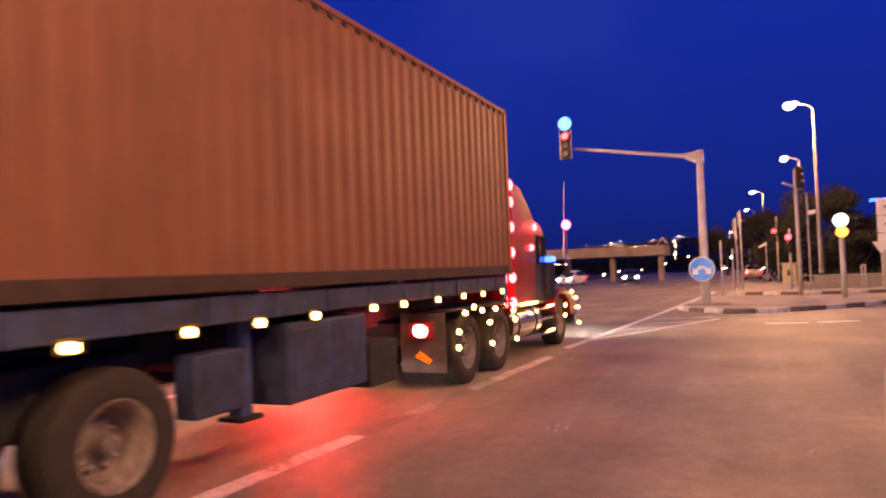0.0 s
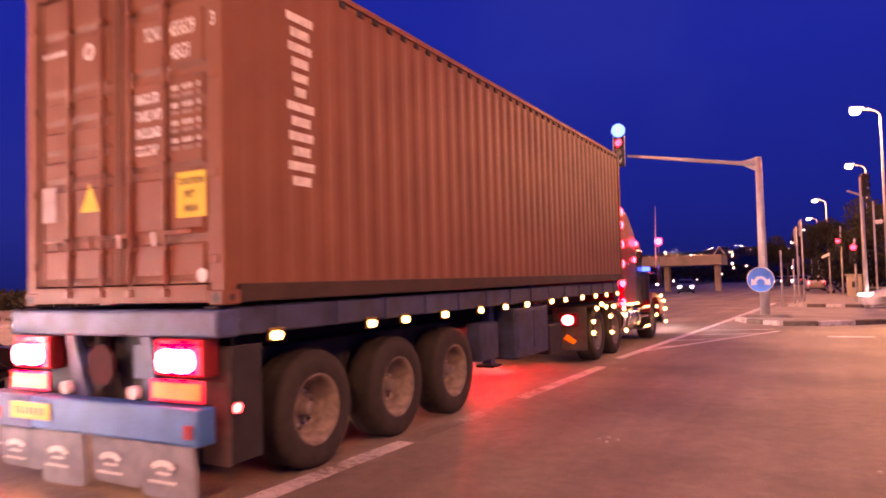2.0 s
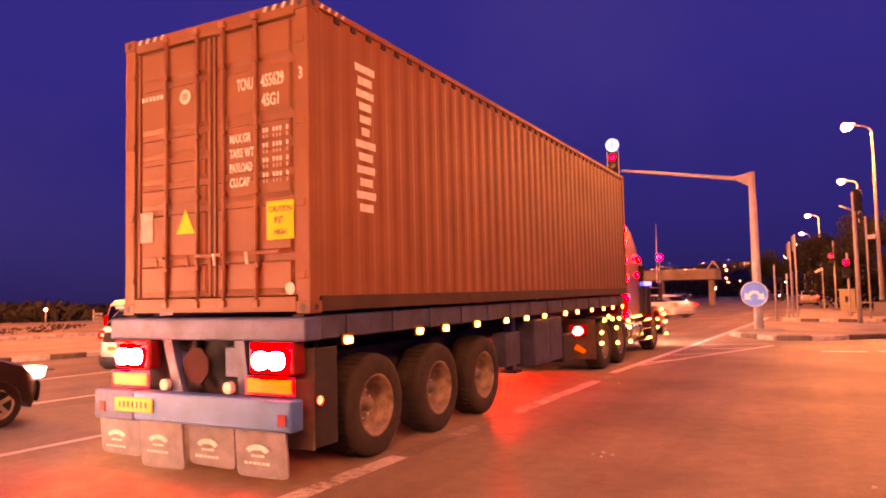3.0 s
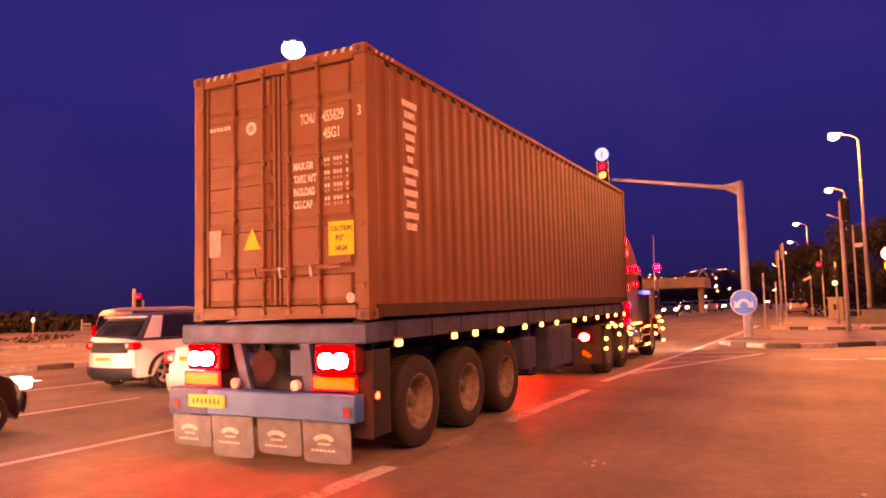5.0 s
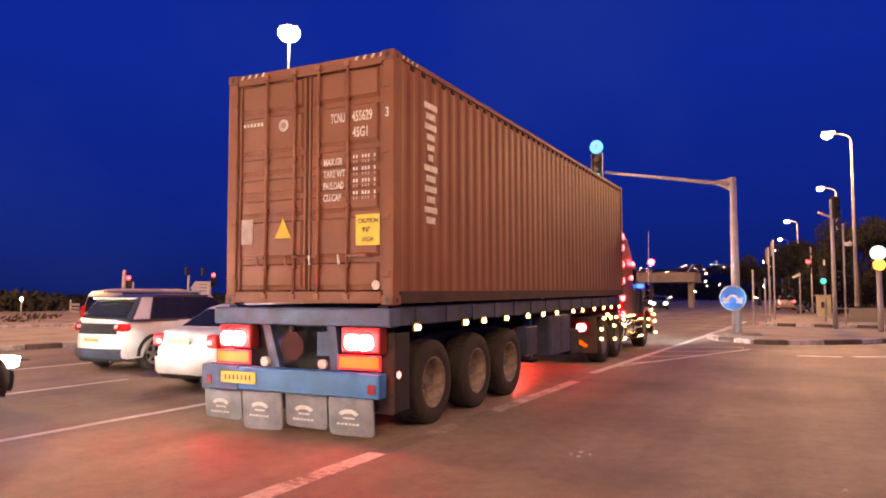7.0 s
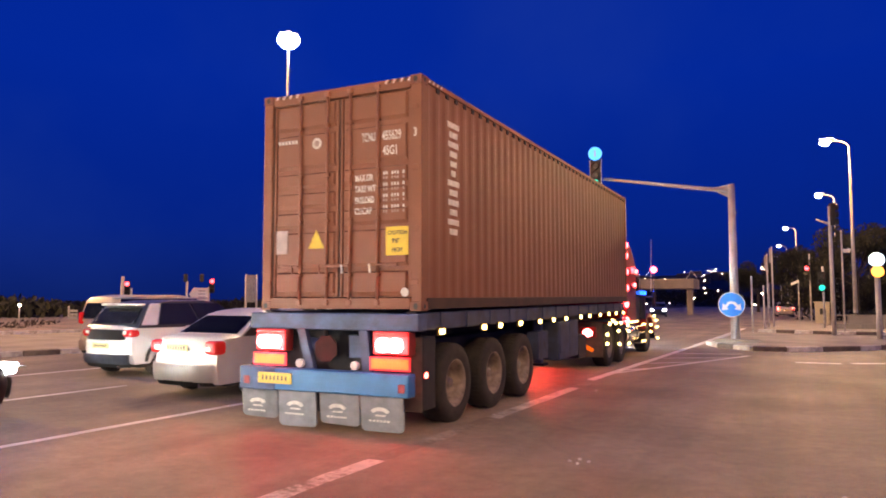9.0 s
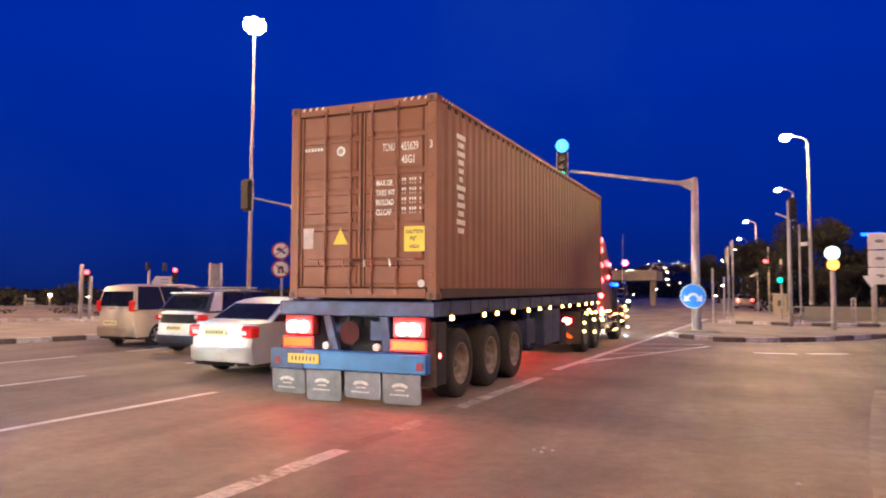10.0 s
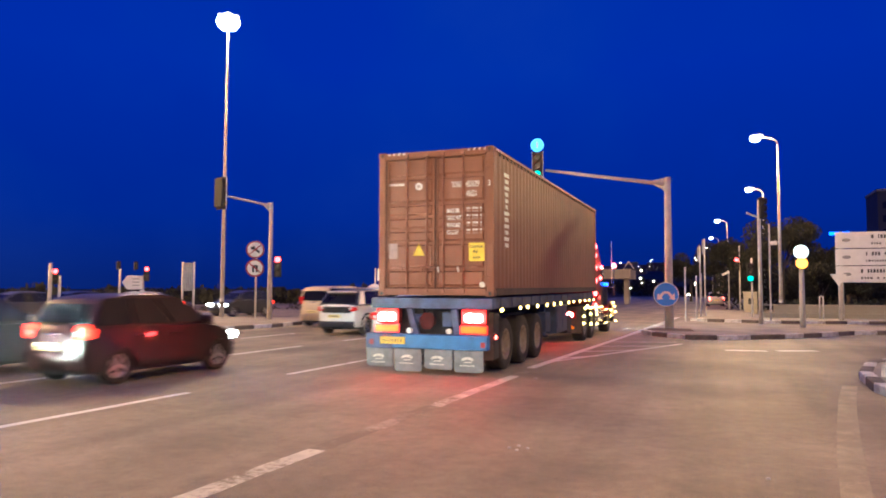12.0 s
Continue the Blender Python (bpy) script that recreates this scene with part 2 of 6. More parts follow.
def thing(name, label, category, m=None, group="", kind=""):
    ob = tagged(new(name), label, category, group, kind)
    if m is not None:
        ob.matrix_basis = m
    return ob


def add_box(bm, x0, x1, y0, y1, z0, z1, bevel=0.0, m=None):
    got = bmesh.ops.create_cube(bm, size=1.0)["verts"]
    for v in got:
        v.co = Vector((x0 + (v.co.x + 0.5) * (x1 - x0), y0 + (v.co.y + 0.5) * (y1 - y0), z0 + (v.co.z + 0.5) * (z1 - z0)))
    if bevel:
        edges = list({e for v in got for e in v.link_edges})
        got = list({v for f in bmesh.ops.bevel(bm, geom=edges, offset=bevel, segments=2, profile=0.5, affect="EDGES")["faces"] for v in f.verts} | {v for v in got if v.is_valid})
    if m is not None:
        bmesh.ops.transform(bm, matrix=m, verts=got)
    return bm


def box(x0, x1, y0, y1, z0, z1, bevel=0.0, m=None):
    return add_box(bmesh.new(), x0, x1, y0, y1, z0, z1, bevel, m)


def add_tube(bm, a, b, r0, r1=None, seg=12):
    a, b = Vector(a), Vector(b)
    q = (b - a).to_track_quat("Z", "Y").to_matrix().to_4x4()
    bmesh.ops.create_cone(bm, cap_ends=True, segments=seg, radius1=r0, radius2=r0 if r1 is None else r1, depth=(b - a).length, matrix=Matrix.Translation((a + b) / 2) @ q)
    return bm


def tube(a, b, r0, r1=None, seg=12):
    return add_tube(bmesh.new(), a, b, r0, r1, seg)


def ball(x, y, z, r, sx=1, sy=1, sz=1, bm=None, div=2):
    bm = bm or bmesh.new()
    bmesh.ops.create_icosphere(bm, subdivisions=div, radius=r, matrix=Matrix.Translation((x, y, z)) @ Matrix.Diagonal((sx, sy, sz, 1)))
    return bm


def sheet(points, z=0.0, bm=None):
    bm = bm or bmesh.new()
    bm.faces.new([bm.verts.new((x, y, z)) for x, y in points])
    return bm


def prism(points, depth, m=None, bm=None):
    """A flat outline in x, z, given depth along +y."""
    bm = bm or bmesh.new()
    front = [bm.verts.new((x, 0, z)) for x, z in points]
    back = [bm.verts.new((x, depth, z)) for x, z in points]
    bm.faces.new(front)
    bm.faces.new(back[::-1])
    for i in range(len(points)):
        j = (i + 1) % len(points)
        bm.faces.new((front[i], back[i], back[j], front[j]))
    if m is not None:
        bmesh.ops.transform(bm, matrix=m, verts=front + back)
    return bm


def ring(r, n=24, cx=0.0, cz=0.0, start=0.0):
    return [(cx + r * math.cos(start + 2 * math.pi * i / n), cz + r * math.sin(start + 2 * math.pi * i / n)) for i in range(n)]


def lathe(profile, seg=32, m=None):
    """Turns a profile of (radius, x) about the x axis."""
    bm = bmesh.new()
    loops = []
    for r, x in profile:
        loops.append([bm.verts.new((x, r * math.cos(2 * math.pi * i / seg), r * math.sin(2 * math.pi * i / seg))) for i in range(seg)])
    for a, b in zip(loops, loops[1:]):
        for i in range(seg):
            j = (i + 1) % seg
            bm.faces.new((a[i], a[j], b[j], b[i]))
    if profile[0][0] < 0.05:
        bm.faces.new(loops[0])
    if profile[-1][0] < 0.05:
        bm.faces.new(loops[-1][::-1])
    if m is not None:
        bmesh.ops.transform(bm, matrix=m, verts=bm.verts)
    return bm


def text(name, words, size, material, parent, m, bold=0.022):
    cu = bpy.data.curves.new(name, "FONT")
    cu.body, cu.size, cu.extrude, cu.align_x, cu.offset = words, size, 0.001, "LEFT", bold * size
    ob = bpy.data.objects.new(name, cu)
    me = bpy.data.meshes.new_from_object(ob)
    bpy.data.objects.remove(ob)
    me.materials.append(material)
    me.transform(m)
    made = new(name, me)
    made.parent = parent
    return made




# ---- ground, road and markings ----
tagged(part("ground", sheet([(-1500, -1500), (1500, -1500), (1500, 1500), (-1500, 1500)], -0.03), EARTH), "dark dry earth beyond the junction", "ground", kind="structure")
tagged(part("road", sheet([(-75, -60), (3.2, -60), (3.6, 18), (30, 27), (60, 32), (60, 46), (12, 42.5), (2.6, 42.2), (6, 80), (8, 190), (-22, 190), (-22, 80), (-45, 90), (-75, 60)], 0.0), ASPHALT), "worn grey asphalt of a wide junction", "road", kind="structure")


def stripe(name, a, b, width, material, label):
    a, b = Vector((*a, 0)), Vector((*b, 0))
    side = (b - a).normalized().cross(Vector((0, 0, 1))) * width / 2
    n = max(2, int((b - a).length / 0.35))
    rnd = random.Random(int(a.x * 31 + a.y * 17))
    bm = bmesh.new()
    left, right = [], []
    for i in range(n + 1):
        p = a.lerp(b, i / n)
        left.append(bm.verts.new((p - side * rnd.uniform(0.86, 1.06)) + Vector((0, 0, 0.005))))
        right.append(bm.verts.new((p + side * rnd.uniform(0.86, 1.06)) + Vector((0, 0, 0.005))))
    for i in range(n):
        bm.faces.new((left[i], right[i], right[i + 1], left[i + 1]))
    return tagged(part(name, bm, material), label, "road marking", kind="structure")


def lane_x(base, y, slope=0.032):
    return base + slope * y


for y0, y1, coat in ((-14, -8, ROAD_WORN), (-3.5, 6.2, ROAD_WORN), (6.2, 9.1, ROAD_RUBBED), (9.1, 12.9, ROAD_WORN), (12.9, 14.3, ROAD_RUBBED)):
    stripe("lane_line", (lane_x(-3.98, y0), y0), (lane_x(-3.98, y1), y1), 0.23, coat, "worn white line at the edge of the lane")
stripe("lane_line", (-3.62, 14.3), (-2.95, 27.0), 0.2, ROAD_WHITE, "white border of the hatched wedge")
stripe("lane_line", (-2.95, 27.0), (-2.2, 45.0), 0.26, ROAD_WHITE, "white edge line beside the traffic island")
for base, dashes in ((-7.98, ((-12, -7), (-3, 8.8), (11.4, 14.5), (17.5, 20.5))), (-11.6, ((-14, -8), (-2, 1), (6.2, 9.4), (11.9, 17.2), (19.5, 23))), (-15.15, ((-10, -4), (3, 12.0), (13.5, 17.4), (19, 22)))):
    for y0, y1 in dashes:
        stripe("lane_line", (lane_x(base, y0), y0), (lane_x(base, y1), y1), 0.15, ROAD_WHITE, "worn white dashed lane line")
for a, b in (((-3.5, 16.6), (-2.75, 17.6)), ((-3.4, 18.6), (-2.0, 19.8)), ((-3.25, 20.6), (-1.4, 21.6)), ((-3.15, 22.6), (-1.2, 23.2)), ((-3.5, 15.8), (-1.0, 22.6))):
    stripe("hatch_line", a, b, 0.13, ROAD_WHITE, "white chevron of the hatched wedge")
for a, b in (((0.2, 20.7), (1.25, 20.85)), ((1.5, 21.0), (2.5, 21.5))):
    stripe("give_way_line", a, b, 0.3, ROAD_WHITE, "short white give-way dash")
bm_y = bmesh.new()
yl = [(0.55, -12), (0.62, 0.0), (0.68, 2.2), (0.76, 4.0), (0.87, 5.3), (1.0, 6.4), (1.16, 7.7), (1.34, 9.0), (1.56, 10.5), (1.79, 12.0), (2.1, 13.8)]
for (xa, ya), (xb, yb) in zip(yl, yl[1:]):
    q = [bm_y.verts.new((xx, yy, 0.005)) for xx, yy in ((xa - 0.11, ya), (xa + 0.12, ya), (xb + 0.12, yb), (xb - 0.11, yb))]
    bm_y.faces.new(q)
tagged(part("edge_line", bm_y, ROAD_YELLOW), "faded yellow line at the edge of the road", "road marking", kind="structure")


def kerb(points, stones=True, height=0.15, label="striped black and white kerb"):
    """Kerb stones along a line, in turn white and dark."""
    root = thing("kerb", label, "kerb", kind="structure")
    meshes = {}
    i = 0
    for (ax, ay), (bx, by) in zip(points, points[1:]):
        a, b = Vector((ax, ay, 0)), Vector((bx, by, 0))
        n = max(1, round((b - a).length / 1.0))
        step = (b - a).length / n
        for k in range(n):
            key = (round(step, 3), i % 2)
            if key not in meshes:
                ob = part("kerb_stone", box(0.006, step - 0.006, -0.11, 0.11, -0.1, height, 0.025), (KERB_WHITE, KERB_DARK)[i % 2], root)
                meshes[key] = ob.data
            else:
                ob = new("kerb_stone", meshes[key])
                ob.parent = root
            p = a.lerp(b, k / n)
            ob.matrix_basis = pose(p.x, p.y, 0, 0, 0, math.degrees(math.atan2(b.y - a.y, b.x - a.x)))
            i += 1 if stones else 2
    return root


def island(name, points, label, z=0.13):
    bm = sheet(points, z)
    got = bmesh.ops.extrude_face_region(bm, geom=list(bm.faces))
    for v in got["geom"]:
        if isinstance(v, bmesh.types.BMVert):
            v.co.z = -0.05
    return tagged(part(name, bm, PAVING), label, "traffic island", kind="structure")


ISLE = [(-2.55, 27.4), (-2.1, 26.2), (-1.0, 24.95), (0.0, 25.05), (1.0, 25.7), (2.1, 26.6), (3.4, 28.2), (4.7, 30.0), (9.0, 32.5), (16.0, 34.6)]
island("pavement_island", ISLE + [(16.0, 35.2), (4.0, 34.4), (0.4, 34.6), (-1.6, 37.5), (-2.2, 36.0)], "concrete traffic island with signals")
kerb(ISLE)
kerb([(-2.55, 27.4), (-2.3, 33.0), (-2.2, 36.0)], False)
FAR_KERB = [(-1.3, 39.8), (0.4, 39.4), (2.0, 38.8), (4.0, 39.0), (8.0, 40.4), (20.0, 42.0), (40.0, 44.0)]
island("pavement_far", FAR_KERB + [(40, 48), (2.6, 43.4), (1.9, 60), (-0.6, 60)], "concrete pavement in front of a low wall")
kerb(FAR_KERB)
MEDIAN = [(-24.5, -12.0), (-20.2, 12.0), (-19.3, 16.0), (-18.3, 21.0), (-17.6, 25.0), (-17.9, 28.5), (-19.2, 30.6)]
island("pavement_median", MEDIAN + [(-22.0, 31.4), (-25.0, 30.6), (-27.2, 27.0), (-29.6, 21.0), (-33.0, 8.0), (-35.0, -12.0)], "concrete median with signals")
kerb(MEDIAN)
SIDE = [(3.1, -12.0), (3.1, 8.0), (2.45, 13.2), (2.55, 15.0), (3.0, 17.0), (4.2, 19.2), (8.0, 22.0), (16.0, 24.2)]
island("pavement_side", SIDE + [(16, 10), (16, -12)], "concrete pavement beside the road")
kerb(SIDE[1:])

# ---- the container ----
ZB, ZT, CL, CW = 1.51, 4.406, 12.19, 2.438
TRUCK_X = -3.92
box_root = thing("shipping_container", "long red-brown corrugated steel freight container on a trailer", "container")


def corrugated(x_out, depth, y0, y1, z0, z1):
    bm = bmesh.new()
    line, y, k = [], y0, 0
    while y < y1:
        line.append((x_out if k % 4 in (0, 1) else x_out + depth, y))
        y += (0.072, 0.068, 0.070, 0.068)[k % 4]
        k += 1
    line.append((line[-1][0], y1))
    lo = [bm.verts.new((x, yy, z0)) for x, yy in line]
    hi = [bm.verts.new((x, yy, z1)) for x, yy in line]
    for i in range(len(line) - 1):
        bm.faces.new((lo[i], lo[i + 1], hi[i + 1], hi[i]))
    return bm


def frame_part(name, bm, label=""):
    return part(name, bm, RUST_RED, box_root, label)


frame_part("side_panel", corrugated(-0.016, -0.011, 0.14, CL - 0.14, ZB + 0.15, ZT - 0.07), "corrugated side wall")
frame_part("side_panel", corrugated(-CW + 0.016, 0.027, 0.14, CL - 0.14, ZB + 0.15, ZT - 0.07), "corrugated side wall")
frame_part("front_panel", box(-CW + 0.1, -0.1, CL - 0.08, CL - 0.04, ZB + 0.15, ZT - 0.1))
frame_part("roof_panel", box(-CW + 0.06, -0.06, 0.05, CL - 0.05, ZT - 0.05, ZT - 0.02))
frame_part("floor_panel", box(-CW + 0.06, -0.06, 0.05, CL - 0.05, ZB + 0.04, ZB + 0.14))
for x0 in (-0.062, -CW + 0.002):
    frame_part("top_rail", box(x0, x0 + 0.06, 0.17, CL - 0.17, ZT - 0.075, ZT - 0.012, 0.006))
    part("bottom_rail", box(x0, x0 + 0.06, 0.17, CL - 0.17, ZB + 0.02, ZB + 0.16, 0.006), RAIL_DARK, box_root, "dark bottom rail, shade and dirt in its colour")
for x0, x1 in ((-0.15, -0.004), (-CW + 0.004, -CW + 0.15)):
    frame_part("corner_post", box(x0, x1, 0.012, 0.15, ZB + 0.11, ZT - 0.11, 0.012))
    frame_part("corner_post", box(x0, x1, CL - 0.15, CL - 0.012, ZB + 0.11, ZT - 0.11, 0.012))
frame_part("header", box(-CW + 0.16, -0.16, 0.015, 0.12, ZT - 0.15, ZT - 0.015, 0.008))
frame_part("sill", box(-CW + 0.16, -0.16, 0.0, 0.12, ZB + 0.02, ZB + 0.16, 0.008))
for cx in (0.0, -CW):
    for cy in (0.0, CL):
        for cz in (ZB, ZT):
            sx, sy, sz = (-1 if cx == 0 else 1), (1 if cy == 0 else -1), (1 if cz == ZB else -1)
            xs, ys, zs = sorted((cx, cx + sx * 0.162)), sorted((cy, cy + sy * 0.178)), sorted((cz, cz + sz * 0.118))
            cast = part("corner_casting", box(*xs, *ys, *zs, 0.012), RUST_DARK, box_root, "steel corner casting")
            hole = prism(ring(0.03, 12), 0.004, Matrix.Translation((cx + sx * 0.08, cy - sy * 0.002 - (0.004 if sy < 0 else 0), cz + sz * 0.058)) @ Matrix.Diagonal((1, 1, 1.3, 1)))
            part("socket", hole, DECAL_BLACK, cast)
            hole = prism(ring(0.03, 12), 0.004, Matrix.Translation((cx - sx * 0.002, cy + sy * 0.09, cz + sz * 0.058)) @ pose(0, 0, 0, 0, 0, 90))
            part("socket", hole, DECAL_BLACK, cast)
# striped warning strips at the top corners
for i in range(7):
    k = i * 0.055
    for base, name in ((-0.2 - k, "a"), (-CW + 0.2 + k, "b")):
        part("warning_stripe", prism([(base, ZT - 0.065), (base + 0.03, ZT - 0.065), (base + 0.055, ZT - 0.02), (base + 0.025, ZT - 0.02)], 0.003, Matrix.Translation((0, 0.011, 0))), DECAL_WHITE if i % 2 == 0 else DECAL_BLACK, box_root)
    part("warning_stripe", prism([(0.2 + k, ZT - 0.062), (0.23 + k, ZT - 0.062), (0.255 + k, ZT - 0.022), (0.225 + k, ZT - 0.022)], 0.003, Matrix.Translation((0.001, 0, 0)) @ pose(0, 0, 0, 0, 0, 90)), DECAL_WHITE if i % 2 == 0 else DECAL_BLACK, box_root)
# lashing slots under the top rail, their shade put in as dark boxes
for i in range(42):
    y = 0.42 + i * 0.278
    part("rail_gap", box(-0.058, -0.0005, y, y + 0.085, ZT - 0.135, ZT - 0.077), CHASSIS, box_root)


def pressed(x0, x1, z0, z1):
    """A panel pressed out of the door skin, with sloping edges: the lower slope is the longest."""
    bm = bmesh.new()
    back = [bm.verts.new(p) for p in ((x0, 0.062, z0), (x1, 0.062, z0), (x1, 0.062, z1), (x0, 0.062, z1))]
    face = [bm.verts.new(p) for p in ((x0 + 0.03, 0.028, z0 + 0.06), (x1 - 0.03, 0.028, z0 + 0.06), (x1 - 0.03, 0.028, z1 - 0.025), (x0 + 0.03, 0.028, z1 - 0.025))]
    bm.faces.new(face)
    bm.faces.new(back[::-1])
    for i in range(4):
        j = (i + 1) % 4
        bm.faces.new((back[i], back[j], face[j], face[i]))
    return bm


def container_door(x0, x1):
    door = part("door", box(x0, x1, 0.055, 0.085, ZB + 0.17, ZT - 0.16, 0.004), RUST_RED, box_root, "steel cargo door with pressed panels")
    z = ZB + 0.19
    rows = (0.30, 0.46, 0.20, 0.20, 0.20, 0.46, 0.34)
    for i, h in enumerate(rows):
        part("pressed_panel", pressed(x0 + 0.06, x1 - 0.05, z - 0.012, z + h + 0.008), RUST_RED, door)
        z += h + 0.062
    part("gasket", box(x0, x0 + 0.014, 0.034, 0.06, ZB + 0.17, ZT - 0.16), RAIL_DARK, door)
    part("door_edge", box(x0 + 0.022, x0 + 0.055, 0.03, 0.06, ZB + 0.17, ZT - 0.16, 0.005), RUST_RED, door)
    part("door_edge", box(x1 - 0.04, x1, 0.03, 0.06, ZB + 0.17, ZT - 0.16, 0.005), RUST_RED, door)
    return door


doors = [container_door(-CW + 0.155, -1.222), container_door(-1.212, -0.155)]
for i, x in enumerate((-1.81, -1.38, -1.03, -0.62)):
    rod = part("lock_rod", tube((x, 0.005, ZB + 0.08), (x, 0.005, ZT - 0.06), 0.019), ROD, box_root, "vertical locking bar", True)
    for z in (ZB + 0.10, ZT - 0.09):
        part("cam", box(x - 0.035, x + 0.035, -0.026, 0.03, z - 0.03, z + 0.03, 0.006), ROD, rod)
    for z in (ZB + 0.45, ZB + 1.15, ZB + 1.75, ZB + 2.4):
        part("bracket", box(x - 0.035, x + 0.035, -0.018, 0.03, z - 0.022, z + 0.022, 0.006), RUST_RED, rod)
    sg = 1 if i % 2 == 0 else -1
    part("handle", box(*sorted((x, x + sg * -0.30)), -0.035, -0.012, 2.06, 2.095, 0.008), ROD, rod)
    part("handle_hook", tube((x - 0.1, -0.03, 2.09), (x - 0.085, -0.03, 1.98), 0.014), DECAL_WHITE if i > 1 else ROD, rod)
for z in (ZB + 0.35, ZB + 1.0, ZB + 1.75, ZB + 2.5):
    for x in (-CW + 0.10, -0.10):
        part("hinge", box(x - 0.05, x + 0.05, 0.0, 0.03, z - 0.035, z + 0.035, 0.008), RUST_RED, box_root)


def decal(name, x0, x1, z0, z1, material, y=-0.004):
    """On the doors: a thin film just proud of the pressed panels."""
    return part(name, box(x0, x1, 0.024 + y, 0.0275 + y, z0, z1), material, box_root)


UPRIGHT = pose(0, 0, 0, 90, 0, 0)
text("owner_code", "TCNU", 0.155, DECAL_WHITE, box_root, Matrix.Translation((-0.865, 0.022, 3.64)) @ UPRIGHT @ Matrix.Diagonal((0.46, 1, 1, 1)))
text("serial_number", "455629", 0.165, DECAL_WHITE, box_root, Matrix.Translation((-0.57, 0.022, 3.635)) @ UPRIGHT @ Matrix.Diagonal((0.56, 1, 1, 1)))
text("check_digit", "3", 0.15, DECAL_WHITE, box_root, Matrix.Translation((-0.115, 0.008, 3.64)) @ UPRIGHT @ Matrix.Diagonal((0.7, 1, 1, 1)))
text("size_code", "45G1", 0.16, DECAL_WHITE, box_root, Matrix.Translation((-0.56, 0.022, 3.45)) @ UPRIGHT @ Matrix.Diagonal((0.62, 1, 1, 1)))
for i, z in enumerate((3.14, 3.00, 2.86, 2.72)):
    text("weight_heading", ("MAX.GR", "TARE WT", "PAYLOAD", "CU.CAP")[i], 0.115, DECAL_WHITE, box_root, Matrix.Translation((-0.965, 0.022, z)) @ UPRIGHT @ Matrix.Diagonal((0.62 if i != 2 else 0.55, 1, 1, 1)), 0.03)
    for k in range(8):
        if k in (2, 6):
            continue
        decal("figure_bar", -0.55 + k * 0.040, -0.527 + k * 0.040, z + 0.058, z + 0.098, DECAL_WHITE)
        decal("figure_bar", -0.55 + k * 0.040, -0.530 + k * 0.040, z + 0.002, z + 0.036, DECAL_GREY)
decal("height_placard", -0.51, -0.19, 2.19, 2.545, DECAL_YELLOW)
for words, z, s in (("CAUTION", 2.445, 0.075), ("9'6\"", 2.34, 0.085), ("HIGH", 2.235, 0.075)):
    text("placard_word", words, s, DECAL_BLACK, box_root, Matrix.Translation((-0.48 if len(words) > 5 else -0.42, 0.0185, z)) @ UPRIGHT @ Matrix.Diagonal((0.8, 1, 1, 1)))
part("warning_triangle", prism([(-1.68, 2.31), (-1.43, 2.31), (-1.555, 2.555)], 0.003, Matrix.Translation((0, 0.018, 0))), DECAL_YELLOW, box_root)
decal("pale_patch", -2.21, -2.02, 2.25, 2.56, DECAL_GREY)
part("round_seal", prism(ring(0.075, 20, -1.56, 3.69), 0.003, Matrix.Translation((0, 0.018, 0)) @ Matrix.Diagonal((1, 1, 1, 1))), DECAL_WHITE, box_root)
part("seal_core", prism(ring(0.04, 20, -1.56, 3.69), 0.003, Matrix.Translation((0, 0.0145, 0))), DECAL_GREY, box_root)
part("round_seal", prism(ring(0.055, 20, -0.24, 1.74), 0.003, Matrix.Translation((0, 0.018, 0))), DECAL_WHITE, box_root)
for k in range(6):
    decal("small_mark", -2.19 + k * 0.055, -2.155 + k * 0.055, 3.72, 3.765, DECAL_WHITE)
# painted mark on the side: plain white blocks in a column
for k in range(6):
    z = 3.99 - k * 0.258
    half = (0.175, 0.155, 0.10, 0.175, 0.16, 0.17)[k]
    shapes = [(0.94 - half, 0.94 + half, z - 0.075, z), (0.94 - half * 0.7, 0.94 + half * 0.7, z - 0.205, z - 0.125)]
    for y0, y1, z0, z1 in shapes:
        part("side_mark", box(-0.016, -0.0125, y0, y1, z0, z1), DECAL_WHITE, box_root)

# ---- the trailer ----
trailer = thing("semi_trailer", "blue three-axle container trailer with dirty mudflaps", "trailer")


def on(name, bm, material, label="", parent=None, smooth=False):
    return part(name, bm, material, parent or trailer, label, smooth)


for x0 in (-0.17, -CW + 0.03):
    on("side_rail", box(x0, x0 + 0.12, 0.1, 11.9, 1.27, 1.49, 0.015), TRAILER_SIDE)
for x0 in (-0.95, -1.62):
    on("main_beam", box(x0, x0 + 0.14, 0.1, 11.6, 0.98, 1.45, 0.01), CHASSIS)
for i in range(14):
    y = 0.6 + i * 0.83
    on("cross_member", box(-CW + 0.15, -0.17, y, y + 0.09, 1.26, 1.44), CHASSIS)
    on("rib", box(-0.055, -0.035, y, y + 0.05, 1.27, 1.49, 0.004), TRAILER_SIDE)
